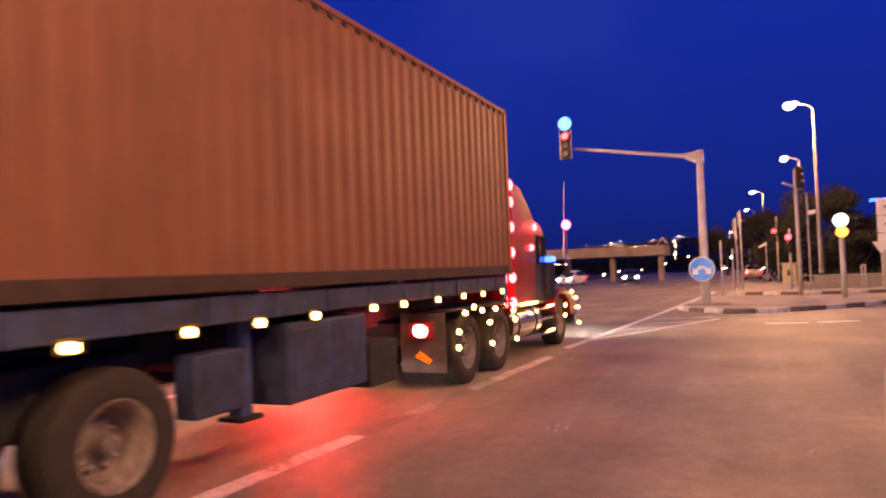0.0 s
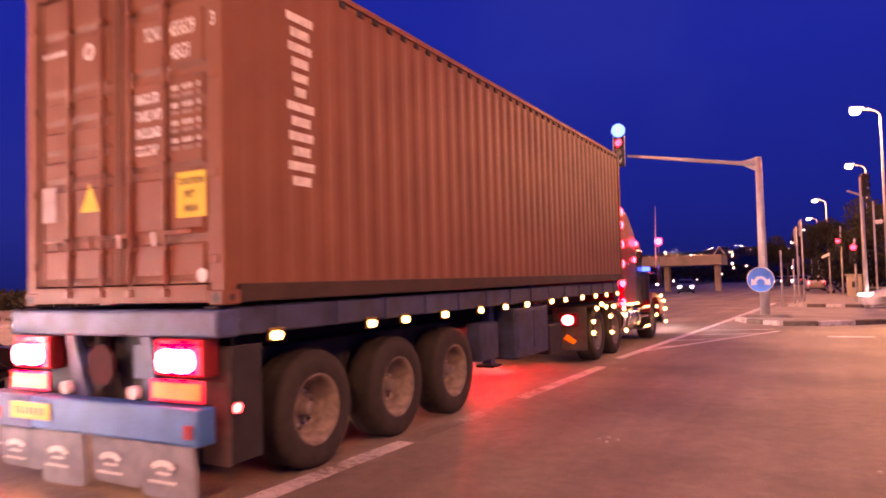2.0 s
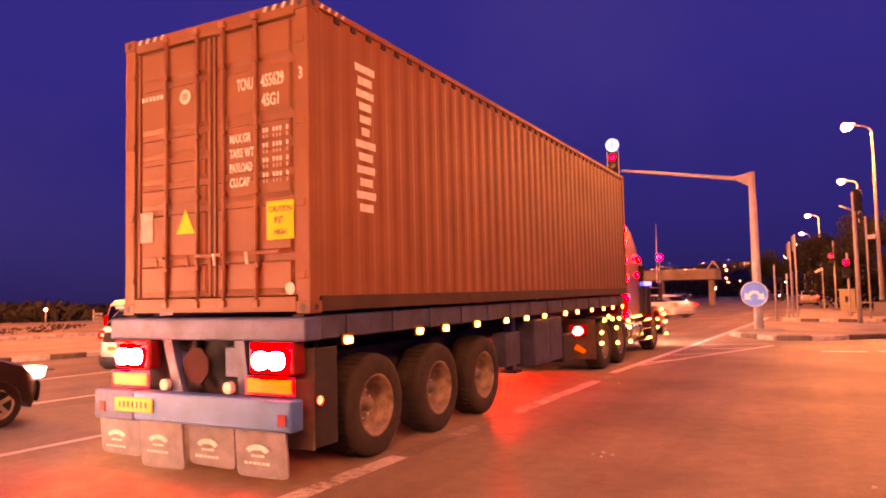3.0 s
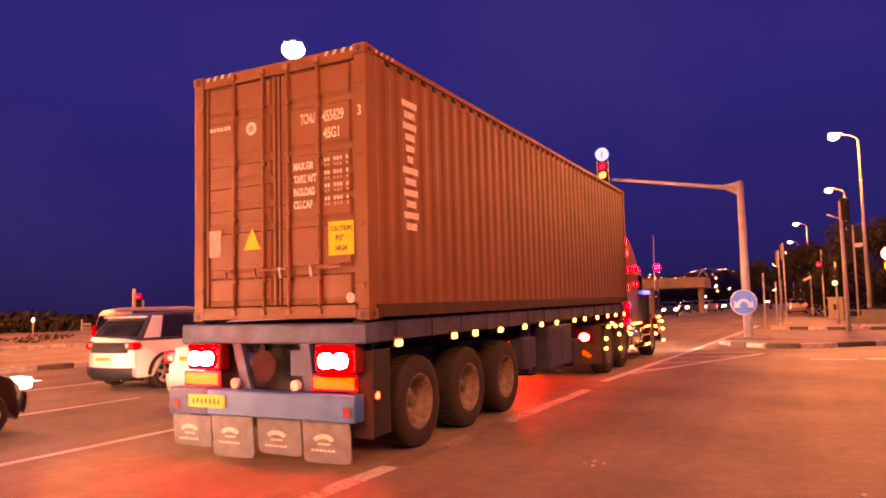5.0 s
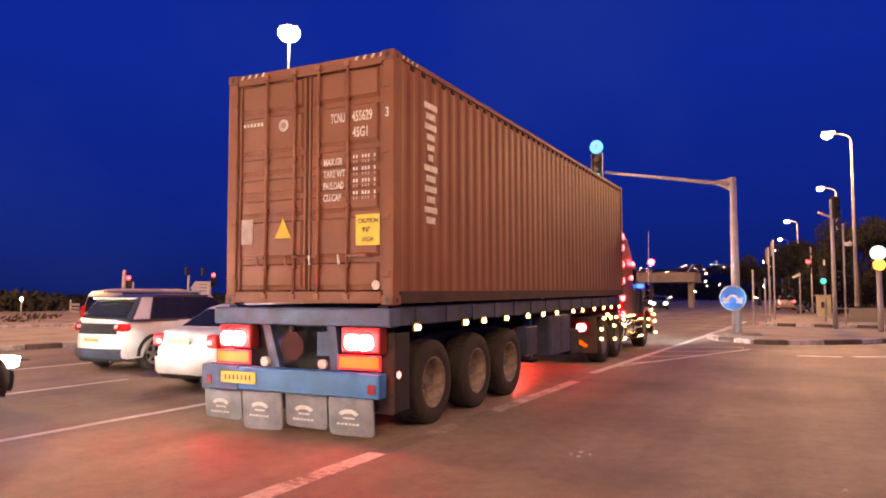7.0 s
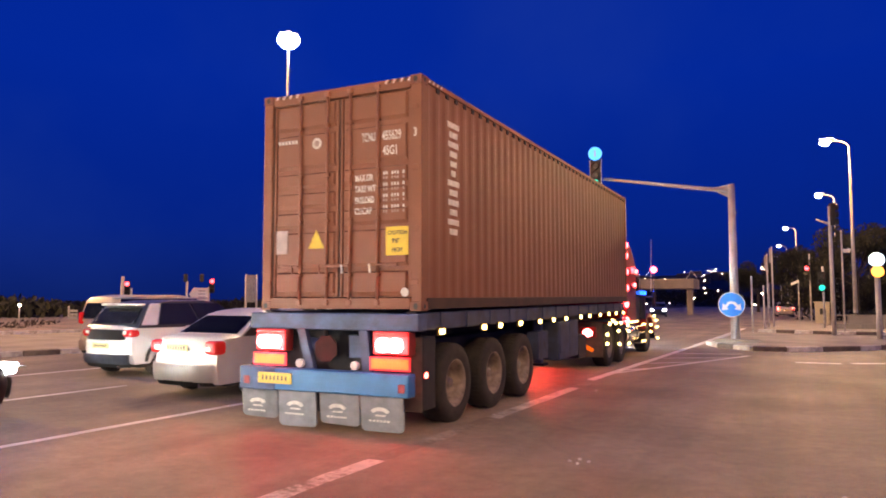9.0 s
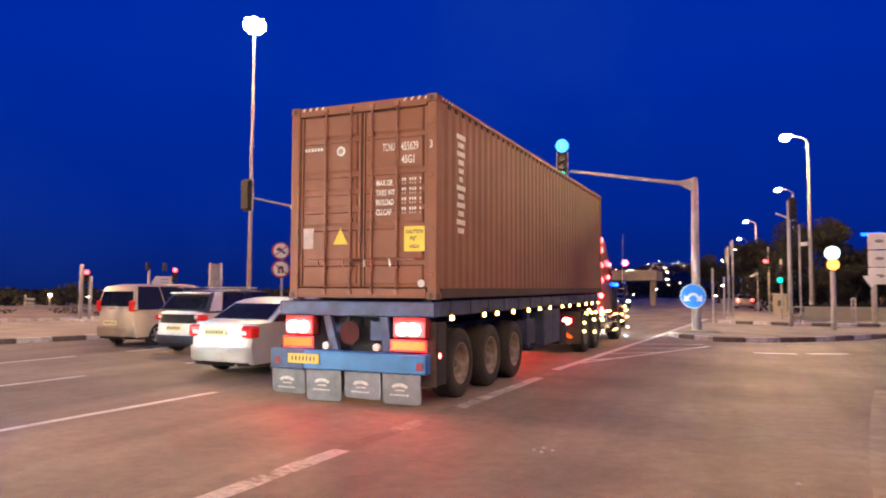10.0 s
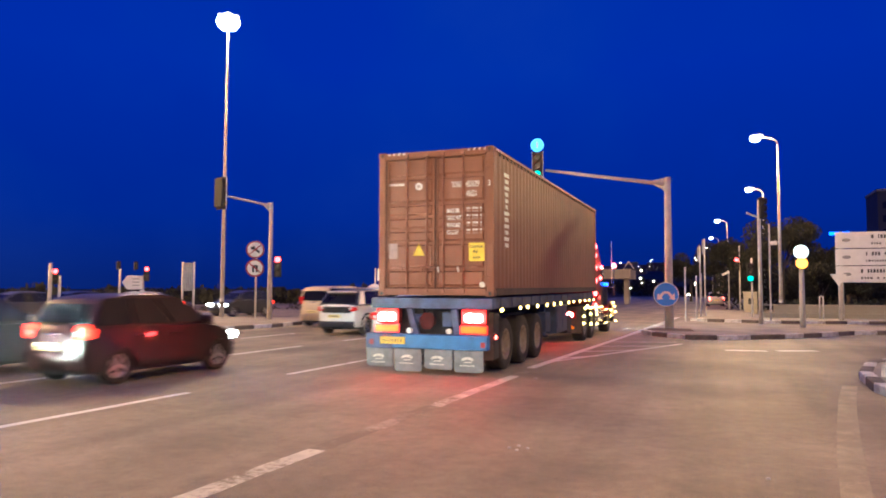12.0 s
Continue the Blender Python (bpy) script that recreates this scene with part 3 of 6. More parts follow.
# lamp row along the side
for y in (0.58, 1.96, 2.6, 3.5, 4.5, 5.32, 6.15, 7.27, 8.0, 9.0, 9.9, 10.7, 11.6):
    lamp = on("side_lamp", box(-0.05, -0.018, y - 0.075, y + 0.115, 1.195, 1.305, 0.012), LAMP_BRACKET, "amber lamp bracket")
    on("lens", box(-0.025, 0.012, y - 0.06, y + 0.06, 1.208, 1.278, 0.03), GLOW_AMBER, "lit amber lens", lamp, True)
on("rear_beam", box(-2.55, 0.0, -0.07, 0.16, 1.27, 1.48, 0.02), TRAILER_BLUE, "scuffed blue cross beam")
for x in (-2.3, -0.14):
    on("twist_lock", box(x - 0.07, x + 0.07, 0.0, 0.16, 1.48, 1.505, 0.01), CHASSIS)
for xa, xb in ((-1.76, -1.66), (-0.82, -0.7)):
    sgn = 0.05 if xa < -1 else -0.05
    on("brace", prism([(xa - 0.03, 1.27), (xa + 0.09, 1.27), (xb + 0.09 + sgn, 0.77), (xb - 0.04 + sgn, 0.77)], 0.08, Matrix.Translation((0, -0.05, 0))), TRAILER_BLUE, "slanted blue brace")
on("back_plate", box(-2.45, -0.1, 0.18, 0.22, 0.62, 1.27), CHASSIS)
on("inner_tank", tube((-1.75, 0.12, 1.05), (-1.5, 0.12, 1.05), 0.11, seg=16), TRAILER_BLUE)
on("inner_box", box(-1.06, -0.86, 0.05, 0.17, 0.92, 1.2, 0.01), TRAILER_BLUE)
# plate's red is taken nearly black: the shade of the recess is in the colour
plate8 = on("octagon_plate", prism(ring(0.175, 8, -1.35, 1.03, math.pi / 8), 0.02, Matrix.Translation((0, -0.04, 0))), mat("plate_dark_red", (0.06, 0.009, 0.009), 0.85, 0, 0.3, 8, 0.1), "dark red octagonal plate, recess shade in its colour")
on("bolt", tube((-1.35, -0.045, 1.27), (-1.35, -0.045, 1.2), 0.03), CHASSIS, "", plate8)
for x0, x1 in ((-2.42, -1.92), (-0.62, -0.1)):
    lampbox = on("tail_lamp", box(x0, x1, -0.10, 0.05, 0.98, 1.27, 0.02), LAMP_SHELL, "dark red tail lamp housing")
    mid = (x0 + x1) / 2
    for k in (-1, 1):
        on("brake_lens", box(mid + k * 0.085 - 0.09, mid + k * 0.085 + 0.09, -0.155, -0.1, 1.02, 1.19, 0.065), GLOW_TAIL, "glowing lens", lampbox, True)
    # lit plate of the lamp, doubling as the pink-red bloom
    on("lens_bloom", box(x0 + 0.02, x1 - 0.02, -0.116, -0.098, 1.0, 1.21, 0.008), GLOW_LENS, "lit red lens", lampbox)
    on("lamp_strip", box(x0 + 0.02, x1 - 0.02, -0.118, -0.098, 1.215, 1.262, 0.008), GLOW_RED_SOFT, "lit red strip", lampbox)
    # board and border are no lamps: their weak glow stands in for reflection
    on("amber_board", box(x0 - 0.02, x1 + 0.02, -0.13, -0.115, 0.80, 0.965, 0.004), GLOW_RED_SOFT, "faintly glowing red border")
    on("amber_board", box(x0 + 0.005, x1 - 0.005, -0.137, -0.131, 0.822, 0.943, 0.002), GLOW_ORANGE, "orange reflective board, its shine made as glow")
for x in (-1.70, -0.87):
    on("round_marker", prism(ring(0.055, 20, x, 0.84), 0.05, Matrix.Translation((0, -0.12, 0))), DECAL_WHITE, "white round marker")
bumper = on("bumper", box(-2.58, -0.06, -0.2, -0.03, 0.50, 0.775, 0.02), BUMPER_BLUE, "bright blue bumper bar")
on("bumper_end", box(-2.60, -2.02, -0.21, -0.02, 0.49, 0.785, 0.015), TRAILER_BLUE, "", bumper)
num = on("number_plate", box(-2.28, -1.74, -0.225, -0.211, 0.58, 0.72, 0.01), PLATE_YELLOW, "yellow number plate", bumper)
for k in range(7):
    on("plate_bar", box(-2.21 + k * 0.062, -2.187 + k * 0.062, -0.2275, -0.2248, 0.62, 0.68), DECAL_BLACK, "", num)
for x in (-2.47, -0.15):
    on("bumper_reflector", box(x - 0.045, x + 0.045, -0.222, -0.211, 0.56, 0.66, 0.005), SIGN_RED, "dull red reflector", bumper)
for k in range(4):
    x0 = -2.635 + k * 0.625
    wob = (0.01, -0.012, 0.014, -0.008)[k]
    edge = [(x0, 0.0), (x0 + 0.585, 0.0)]
    for ex, ea in ((x0 + 0.585 - 0.06, -90), (x0 + 0.06, 180)):
        corner = [(ex + 0.06 * math.cos(radians(ea + d)), -0.385 + 0.06 * math.sin(radians(ea + d))) for d in (0, 30, 60, 90)]
        edge += corner[::-1]
    fl = on("mudflap", prism(edge, 0.022, Matrix.Translation((0, -0.132 + wob, 0.525)) @ pose(0, 0, 0, 4 + 90 * wob, wob * 90, 0)), FLAP, "dirty grey rubber mudflap")
    cx = x0 + 0.29
    arc = [(cx + 0.14 * math.cos(a), 0.30 + 0.075 * math.sin(a)) for a in (0.35, 0.8, 1.3, 1.8, 2.3, 2.8)] + [(cx + 0.10 * math.cos(a), 0.285 + 0.045 * math.sin(a)) for a in (2.8, 2.1, 1.2, 0.35)]
    on("flap_mark", prism(arc, 0.003, Matrix.Translation((0, -0.158 + wob, 0))), DECAL_WHITE, "worn white print", fl)
    on("flap_mark", box(cx - 0.07, cx + 0.08, -0.158 + wob, -0.155 + wob, 0.265, 0.285), DECAL_WHITE, "", fl)
    for q in range(6):
        on("flap_bar", box(cx - 0.15 + q * 0.05, cx - 0.115 + q * 0.05, -0.158 + wob, -0.155 + wob, 0.20, 0.222), DECAL_WHITE, "", fl)
on("side_flap", box(-0.35, -0.04, 0.09, 0.115, 0.30, 1.2, 0.008), FLAP_DARK, "black mudguard flap")
on("side_flap", box(-0.045, -0.025, 0.1, 0.42, 0.32, 1.2, 0.008), CHASSIS)
mk = on("rear_marker", box(-0.03, 0.0, 0.09, 0.17, 0.69, 0.79, 0.01), CHASSIS)
on("lens", ball(0.0, 0.125, 0.74, 0.036, 0.5, 1.1, 1.1), GLOW_RED, "lit red lens", mk, True)

TYRE = [(0.30, -0.02), (0.33, 0.0), (0.47, 0.005), (0.515, -0.02), (0.527, -0.06), (0.527, -0.30), (0.515, -0.34), (0.47, -0.37), (0.30, -0.36)]
RIM = [(0.02, -0.10), (0.09, -0.10), (0.10, -0.125), (0.18, -0.15), (0.25, -0.125), (0.285, -0.05), (0.305, -0.008), (0.318, -0.012), (0.318, -0.30), (0.02, -0.30)]
DISH = [(0.02, -0.20), (0.09, -0.205), (0.13, -0.235), (0.20, -0.245), (0.235, -0.215), (0.262, -0.10), (0.285, -0.035), (0.305, -0.004), (0.322, -0.008), (0.322, -0.30), (0.02, -0.30)]
WHEELS = []


def truck_wheel(parent, x, y, r=0.527, out=1, material=None, deep=RIM):
    """A wheel whose outer face looks along +x (out=1) or -x."""
    k = r / 0.527
    flip = Matrix.Diagonal((out * k, k, k, 1))
    hub = part("wheel", lathe([(0.012, -0.075), (0.055, -0.08), (0.07, -0.10), (0.078, -0.20), (0.10, -0.21), (0.012, -0.21)] if deep is DISH else [(0.012, -0.03), (0.075, -0.035), (0.085, -0.12), (0.012, -0.12)], 16, flip), RIM_GREY, parent, "", True)
    hub.location = (x, y, r)
    part("tyre", lathe(TYRE, 40, flip), RUBBER, hub, "black rubber tyre", True)
    part("rim", lathe(deep, 36, flip), material or RIM_GREY, hub, "dusty steel rim", True)
    bm = bmesh.new()
    for i in range(10):
        a = 2 * math.pi * i / 10
        c = Vector(((-0.24 if deep is DISH else -0.145) * k * out, 0.155 * k * math.cos(a), 0.155 * k * math.sin(a)))
        add_tube(bm, c, c + Vector((0.045 * k * out, 0, 0)), 0.016, seg=6)
    tagged(part("nut_ring", bm, GALV, hub), kind="stuff")
    if deep is DISH:
        bm = bmesh.new()
        for i in range(8):
            a = 2 * math.pi * (i + 0.5) / 8
            c = Vector((-0.248 * k * out, 0.205 * k * math.cos(a), 0.205 * k * math.sin(a)))
            add_tube(bm, c, c + Vector((0.012 * k * out, 0, 0)), 0.028, seg=8)
        tagged(part("hand_holes", bm, CHASSIS, hub), kind="stuff")
    bm = bmesh.new()
    for i in range(44):
        a = 2 * math.pi * i / 44
        for s in (-0.11, -0.25):
            add_box(bm, (s - 0.05) * k * out, (s + 0.05) * k * out, -0.012, 0.012, 0.52 * k, 0.534 * k, 0, pose(0, 0, 0, math.degrees(a), 0, 0))
    tagged(part("tread", bm, RUBBER, hub), kind="stuff")
    WHEELS.append((hub, x, y, r))
    return hub


for y in (1.24, 2.62, 3.95):
    truck_wheel(trailer, -0.12, y, material=RIM_DUSTY, deep=DISH)
    truck_wheel(trailer, -CW + 0.12, y, out=-1, material=RIM_DUSTY, deep=DISH)
    on("axle", tube((-2.2, y, 0.53), (-0.3, y, 0.53), 0.07), CHASSIS)
    on("air_spring", tube((-0.8, y + 0.25, 0.62), (-0.8, y + 0.25, 1.0), 0.13), CHASSIS)
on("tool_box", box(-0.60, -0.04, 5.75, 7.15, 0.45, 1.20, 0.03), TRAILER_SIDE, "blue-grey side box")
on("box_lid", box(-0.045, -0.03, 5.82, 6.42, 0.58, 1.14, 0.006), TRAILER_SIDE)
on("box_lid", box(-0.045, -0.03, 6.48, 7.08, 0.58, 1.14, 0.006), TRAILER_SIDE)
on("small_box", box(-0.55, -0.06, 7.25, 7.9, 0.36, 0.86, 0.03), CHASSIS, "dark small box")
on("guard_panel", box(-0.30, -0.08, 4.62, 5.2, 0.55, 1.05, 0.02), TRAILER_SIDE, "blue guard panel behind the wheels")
for x0, x1 in ((-1.75, -0.7), (-2.2, -1.75), (-0.7, -0.5)):
    on("bogie", box(x0 + 0.02, x1 - 0.02, 0.4, 4.6, 0.62, 1.1, 0.03), CHASSIS, "dark axle frame")
on("spare_rack", box(-2.1, -0.7, 4.7, 8.6, 0.93, 1.2, 0.03), CHASSIS)
for x0, x1 in ((-CW + 0.02, -CW + 0.35),):
    on("guard_panel", box(x0, x1, 4.6, 8.5, 0.5, 1.1, 0.03), CHASSIS)
for x in (-0.35, -2.05):
    on("landing_leg", box(x - 0.07, x + 0.07, 5.36, 5.52, 0.42, 1.3, 0.01), TRAILER_BLUE)
    on("leg_foot", box(x - 0.14, x + 0.14, 5.3, 5.58, 0.38, 0.42, 0.01), CHASSIS)
on("cross_brace", box(-2.0, -0.4, 5.42, 5.47, 0.7, 0.78), CHASSIS)

# ---- the tractor ----
tractor = thing("truck_tractor", "dark red long-nosed truck tractor covered in marker lamps", "truck")


def tr(name, bm, material, label="", parent=None, smooth=False):
    return part(name, bm, material, parent or tractor, label, smooth)


def loft(sections, material, name, label="", parent=None, bevel=0.03):
    """Box-like body: sections of (y, x0, x1, z0, z1)."""
    bm = bmesh.new()
    loops = [[bm.verts.new(p) for p in ((x0, y, z0), (x1, y, z0), (x1, y, z1), (x0, y, z1))] for y, x0, x1, z0, z1 in sections]
    for a, b in zip(loops, loops[1:]):
        for i in range(4):
            j = (i + 1) % 4
            bm.faces.new((a[i], a[j], b[j], b[i]))
    bm.faces.new(loops[0])
    bm.faces.new(loops[-1])
    if bevel:
        bmesh.ops.bevel(bm, geom=list(bm.edges), offset=bevel, segments=2, profile=0.5, affect="EDGES")
    return tr(name, bm, material, label, parent)


# sleeper takes the bonnet's red: its marker lamps' glow is put into the paint
loft([(12.35, -2.38, -0.06, 0.95, 3.28), (13.0, -2.38, -0.06, 0.95, 3.2), (13.9, -2.34, -0.10, 0.95, 2.72)], CAB_RED, "sleeper", "sleeper cab with sloping roof, marker red in its paint", bevel=0.06)
loft([(13.9, -2.30, -0.14, 0.95, 2.70), (14.5, -2.28, -0.16, 0.95, 2.60), (14.95, -2.25, -0.2, 0.95, 2.45), (15.45, -2.2, -0.25, 0.95, 1.82)], CAB_DARK, "cab", "dark cab", bevel=0.05)
loft([(15.4, -2.05, -0.4, 0.8, 1.80), (16.3, -2.0, -0.45, 0.75, 1.70), (17.0, -1.9, -0.55, 0.6, 1.45)], CAB_RED, "bonnet", "long red bonnet", bevel=0.07)
tr("side_window", box(-0.152, -0.135, 14.15, 14.85, 1.75, 2.35, 0.01), WINDOW, "dark side window")
tr("grille", box(-1.75, -0.7, 17.0, 17.04, 0.65, 1.35, 0.01), CHROME)
tr("front_bumper", box(-2.42, -0.02, 16.85, 17.1, 0.32, 0.62, 0.05), CHROME, "chrome bumper")
for x0, x1 in ((-0.5, -0.03), (-2.41, -1.94)):
    fender = [(15.02, 0.75), (15.1, 1.05), (15.4, 1.22), (15.9, 1.22), (16.25, 1.1), (16.9, 0.95), (17.0, 0.6), (16.35, 0.6), (16.2, 0.95), (15.9, 1.1), (15.4, 1.1), (15.2, 0.95), (15.1, 0.72)]
    tr("fender", prism([(y, z) for y, z in fender], x1 - x0, Matrix.Translation((x1, 0, 0)) @ pose(0, 0, 0, 0, 0, 90)), CAB_RED, "red front fender")
    tr("headlamp", box(x0 + 0.1, x1 - 0.1, 16.99, 17.03, 0.68, 0.86, 0.03), TRUCK_BEAM, "lit headlamp")
tank = tr("fuel_tank", tube((-0.36, 12.25, 0.66), (-0.36, 14.05, 0.66), 0.31, seg=28), CHROME, "polished cylindrical fuel tank", smooth=False)
for y in (12.6, 13.7):
    tr("tank_strap", lathe([(0.312, -0.02), (0.322, -0.02), (0.322, 0.03), (0.312, 0.03)], 28, Matrix.Translation((-0.36, y, 0.66)) @ pose(0, 0, 0, 0, 0, 90)), CHASSIS, "", tank)
for z in (0.36, 0.66, 0.86):
    tr("step", box(-0.5, -0.05, 14.1, 14.95, z - 0.025, z + 0.02, 0.008), CHROME, "bright tread step")
for x in (-0.2, -2.24):
    tr("exhaust_stack", tube((x, 12.24, 1.0), (x, 12.24, 3.05), 0.065), CHROME, "chrome exhaust stack")
tr("air_filter", tube((-0.2, 15.1, 1.05), (-0.2, 15.1, 1.80), 0.16, seg=20), CAB_DARK, "upright dark air filter")
tr("blue_lamp", box(-0.36, -0.02, 14.72, 15.2, 1.81, 1.92, 0.02), GLOW_BLUE, "lit blue bar lamp")
arm = tr("mirror_arm", tube((-0.2, 15.2, 1.75), (0.16, 15.45, 1.75), 0.018), CHROME)
tr("mirror", box(0.10, 0.22, 15.42, 15.5, 1.45, 1.88, 0.03), CAB_DARK, "tall dark mirror", arm)
pl = tr("beacon_post", tube((0.16, 15.45, 1.9), (0.18, 15.42, 2.52), 0.015), CHROME)
tr("beacon", ball(0.18, 15.4, 2.60, 0.10, div=3), mat("beacon_glow", (1.0, 0.036, 0.06), 0.3, 0, 0, 4, 0, glow=30), "bright red beacon", pl, True)
tr("aerial", tube((0.05, 15.6, 1.9), (0.0, 16.1, 3.62), 0.012, 0.006, 6), DECAL_WHITE, "whip aerial")
tr("cab_chassis", box(-1.65, -0.8, 9.2, 16.5, 0.62, 0.95), CHASSIS)
for x0, x1 in ((-0.68, 0.0), (-2.44, -1.76)):
    fp = tr("rear_flap", box(x0, x1, 9.16, 9.19, 0.28, 1.1, 0.01), FLAP_DARK, "dark rear mudflap")
    cx = (x0 + x1) / 2
    tr("tail_lamp", box(cx - 0.2, cx + 0.2, 9.09, 9.16, 0.74, 1.0, 0.03), LAMP_SHELL, "red tail lamp", fp)
    tr("brake_lens", ball(cx, 9.085, 0.86, 0.115 if x0 > -1 else 0.135, 1.0, 0.25, 0.8, div=3), GLOW_BRAKE if x0 < -1 else GLOW_RED_HOT, "glowing brake lens", fp, True)
    tr("flap_badge", prism([(cx - 0.12, 0.5), (cx + 0.08, 0.40), (cx + 0.14, 0.46), (cx - 0.04, 0.58)], 0.004, Matrix.Translation((0, 9.152, 0))), GLOW_ORANGE, "faintly glowing orange badge", fp)
    tr("drive_guard", box(x0 + 0.05, x1 - 0.02, 9.3, 12.2, 1.1, 1.13, 0.01), CHASSIS)
for y in (10.15, 11.55):
    truck_wheel(tractor, -0.06, y, 0.52)
    truck_wheel(tractor, -CW + 0.06, y, 0.52, -1)
truck_wheel(tractor, -0.1, 15.68, 0.52)
truck_wheel(tractor, -CW + 0.1, 15.68, 0.52, -1)
for z in (3.17, 2.87, 2.42, 1.97, 1.52, 1.08):
    tr("marker_lamp", ball(-0.06, 12.32, z, 0.095, 0.7, 0.7, 1), GLOW_MARKER, "lit red marker", None, True)
for y, z in ((13.85, 2.49), (13.6, 2.08)):
    tr("marker_lamp", ball(-0.07, y, z, 0.065, 0.7, 1, 1), GLOW_MARKER, "lit red marker", None, True)
for y, z in ((9.65, 0.80), (9.62, 0.58), (9.9, 1.05), (10.25, 1.12), (10.59, 1.05), (10.92, 0.84), (11.0, 0.5), (11.2, 1.04), (12.11, 0.95), (12.2, 0.79), (12.25, 0.45), (15.77, 0.85), (15.73, 0.63), (16.41, 1.12), (16.8, 0.97), (17.0, 0.74), (17.05, 0.37)):
    tr("marker_lamp", ball(0.0, y, z, 0.042), GLOW_AMBER, "lit amber marker", None, True)
for y, z in ((14.6, 0.90), (14.6, 0.40), (13.4, 1.02), (12.9, 1.02)):
    tr("strip_lamp", box(-0.04, 0.0, y - 0.24, y + 0.24, z - 0.02, z + 0.02, 0.008), GLOW_AMBER, "lit amber strip")

# ---- cars ----
CAR_TYRE = [(0.20, -0.01), (0.24, 0.0), (0.29, -0.012), (0.312, -0.04), (0.312, -0.17), (0.29, -0.195), (0.20, -0.2)]
CAR_WHEEL = {}
PAINTS = {}


def paint(name, colour, rough=0.28, metal=0.0):
    if name not in PAINTS:
        PAINTS[name] = mat("car_paint_" + name, colour, rough, metal, 0.1, 2.0, 0.02, 200, coat=0.4)
    return PAINTS[name]


TRIM = mat("black_trim", (0.02, 0.02, 0.021), 0.55, 0, 0.2, 6, 0.1)
ALLOY = mat("alloy", (0.55, 0.54, 0.52), 0.3, 0.8, 0.1, 9, 0.05)
TAIL_LIT = mat("car_tail_lit", (0.9, 0.03, 0.02), 0.3, 0, 0, 4, 0, glow=3.0)
TAIL_DIM = mat("car_tail_lens", (0.45, 0.012, 0.012), 0.2, 0, 0.1, 8, 0, glow=0.4)
LENS_CLEAR = mat("clear_lens", (0.65, 0.63, 0.60), 0.15, 0, 0.1, 9, 0)
HEAD_FAR = mat("head_far", (0.92, 0.96, 1.0), 0.3, 0, 0, 4, 0, glow=14)
# paler than PLATE_YELLOW: the light on the plate is put into the colour
PLATE_LIT = mat("plate_yellow_lit", (0.8, 0.66, 0.3), 0.4, 0, 0.05, 6, 0)


def car_wheel(parent, x, y, r, out, store):
    hub = part("wheel", lathe([(0.01, -0.03), (0.05, -0.03), (0.06, -0.08), (0.01, -0.08)], 12, Matrix.Diagonal((out, 1, 1, 1))), ALLOY, parent, "", True)
    hub.location = (x, y, r)
    k = r / 0.312
    for name, build in (("tyre", 0), ("rim", 1)):
        key = (name, round(r, 3), out)
        if key not in CAR_WHEEL:
            if build == 0:
                ob = part("tyre", lathe(CAR_TYRE, 28, Matrix.Diagonal((out * k, k, k, 1))), RUBBER, hub, "", True)
            else:
                bm = lathe([(0.175 * k, -0.03), (0.215 * k, -0.012), (0.215 * k, -0.15), (0.02, -0.15), (0.02, -0.10), (0.17 * k, -0.09)], 24, Matrix.Diagonal((out, 1, 1, 1)))
                for i in range(5):
                    a = 72 * i
                    add_box(bm, *sorted((-0.06 * out, -0.03 * out)), -0.028, 0.028, 0.03, 0.2 * k, 0.008, pose(0, 0, 0, a, 0, 0))
                ob = part("rim", bm, ALLOY, hub)
            CAR_WHEEL[key] = ob.data
        else:
            ob = new(name, CAR_WHEEL[key])
            ob.parent = hub
    store.append((hub, x, y, r))


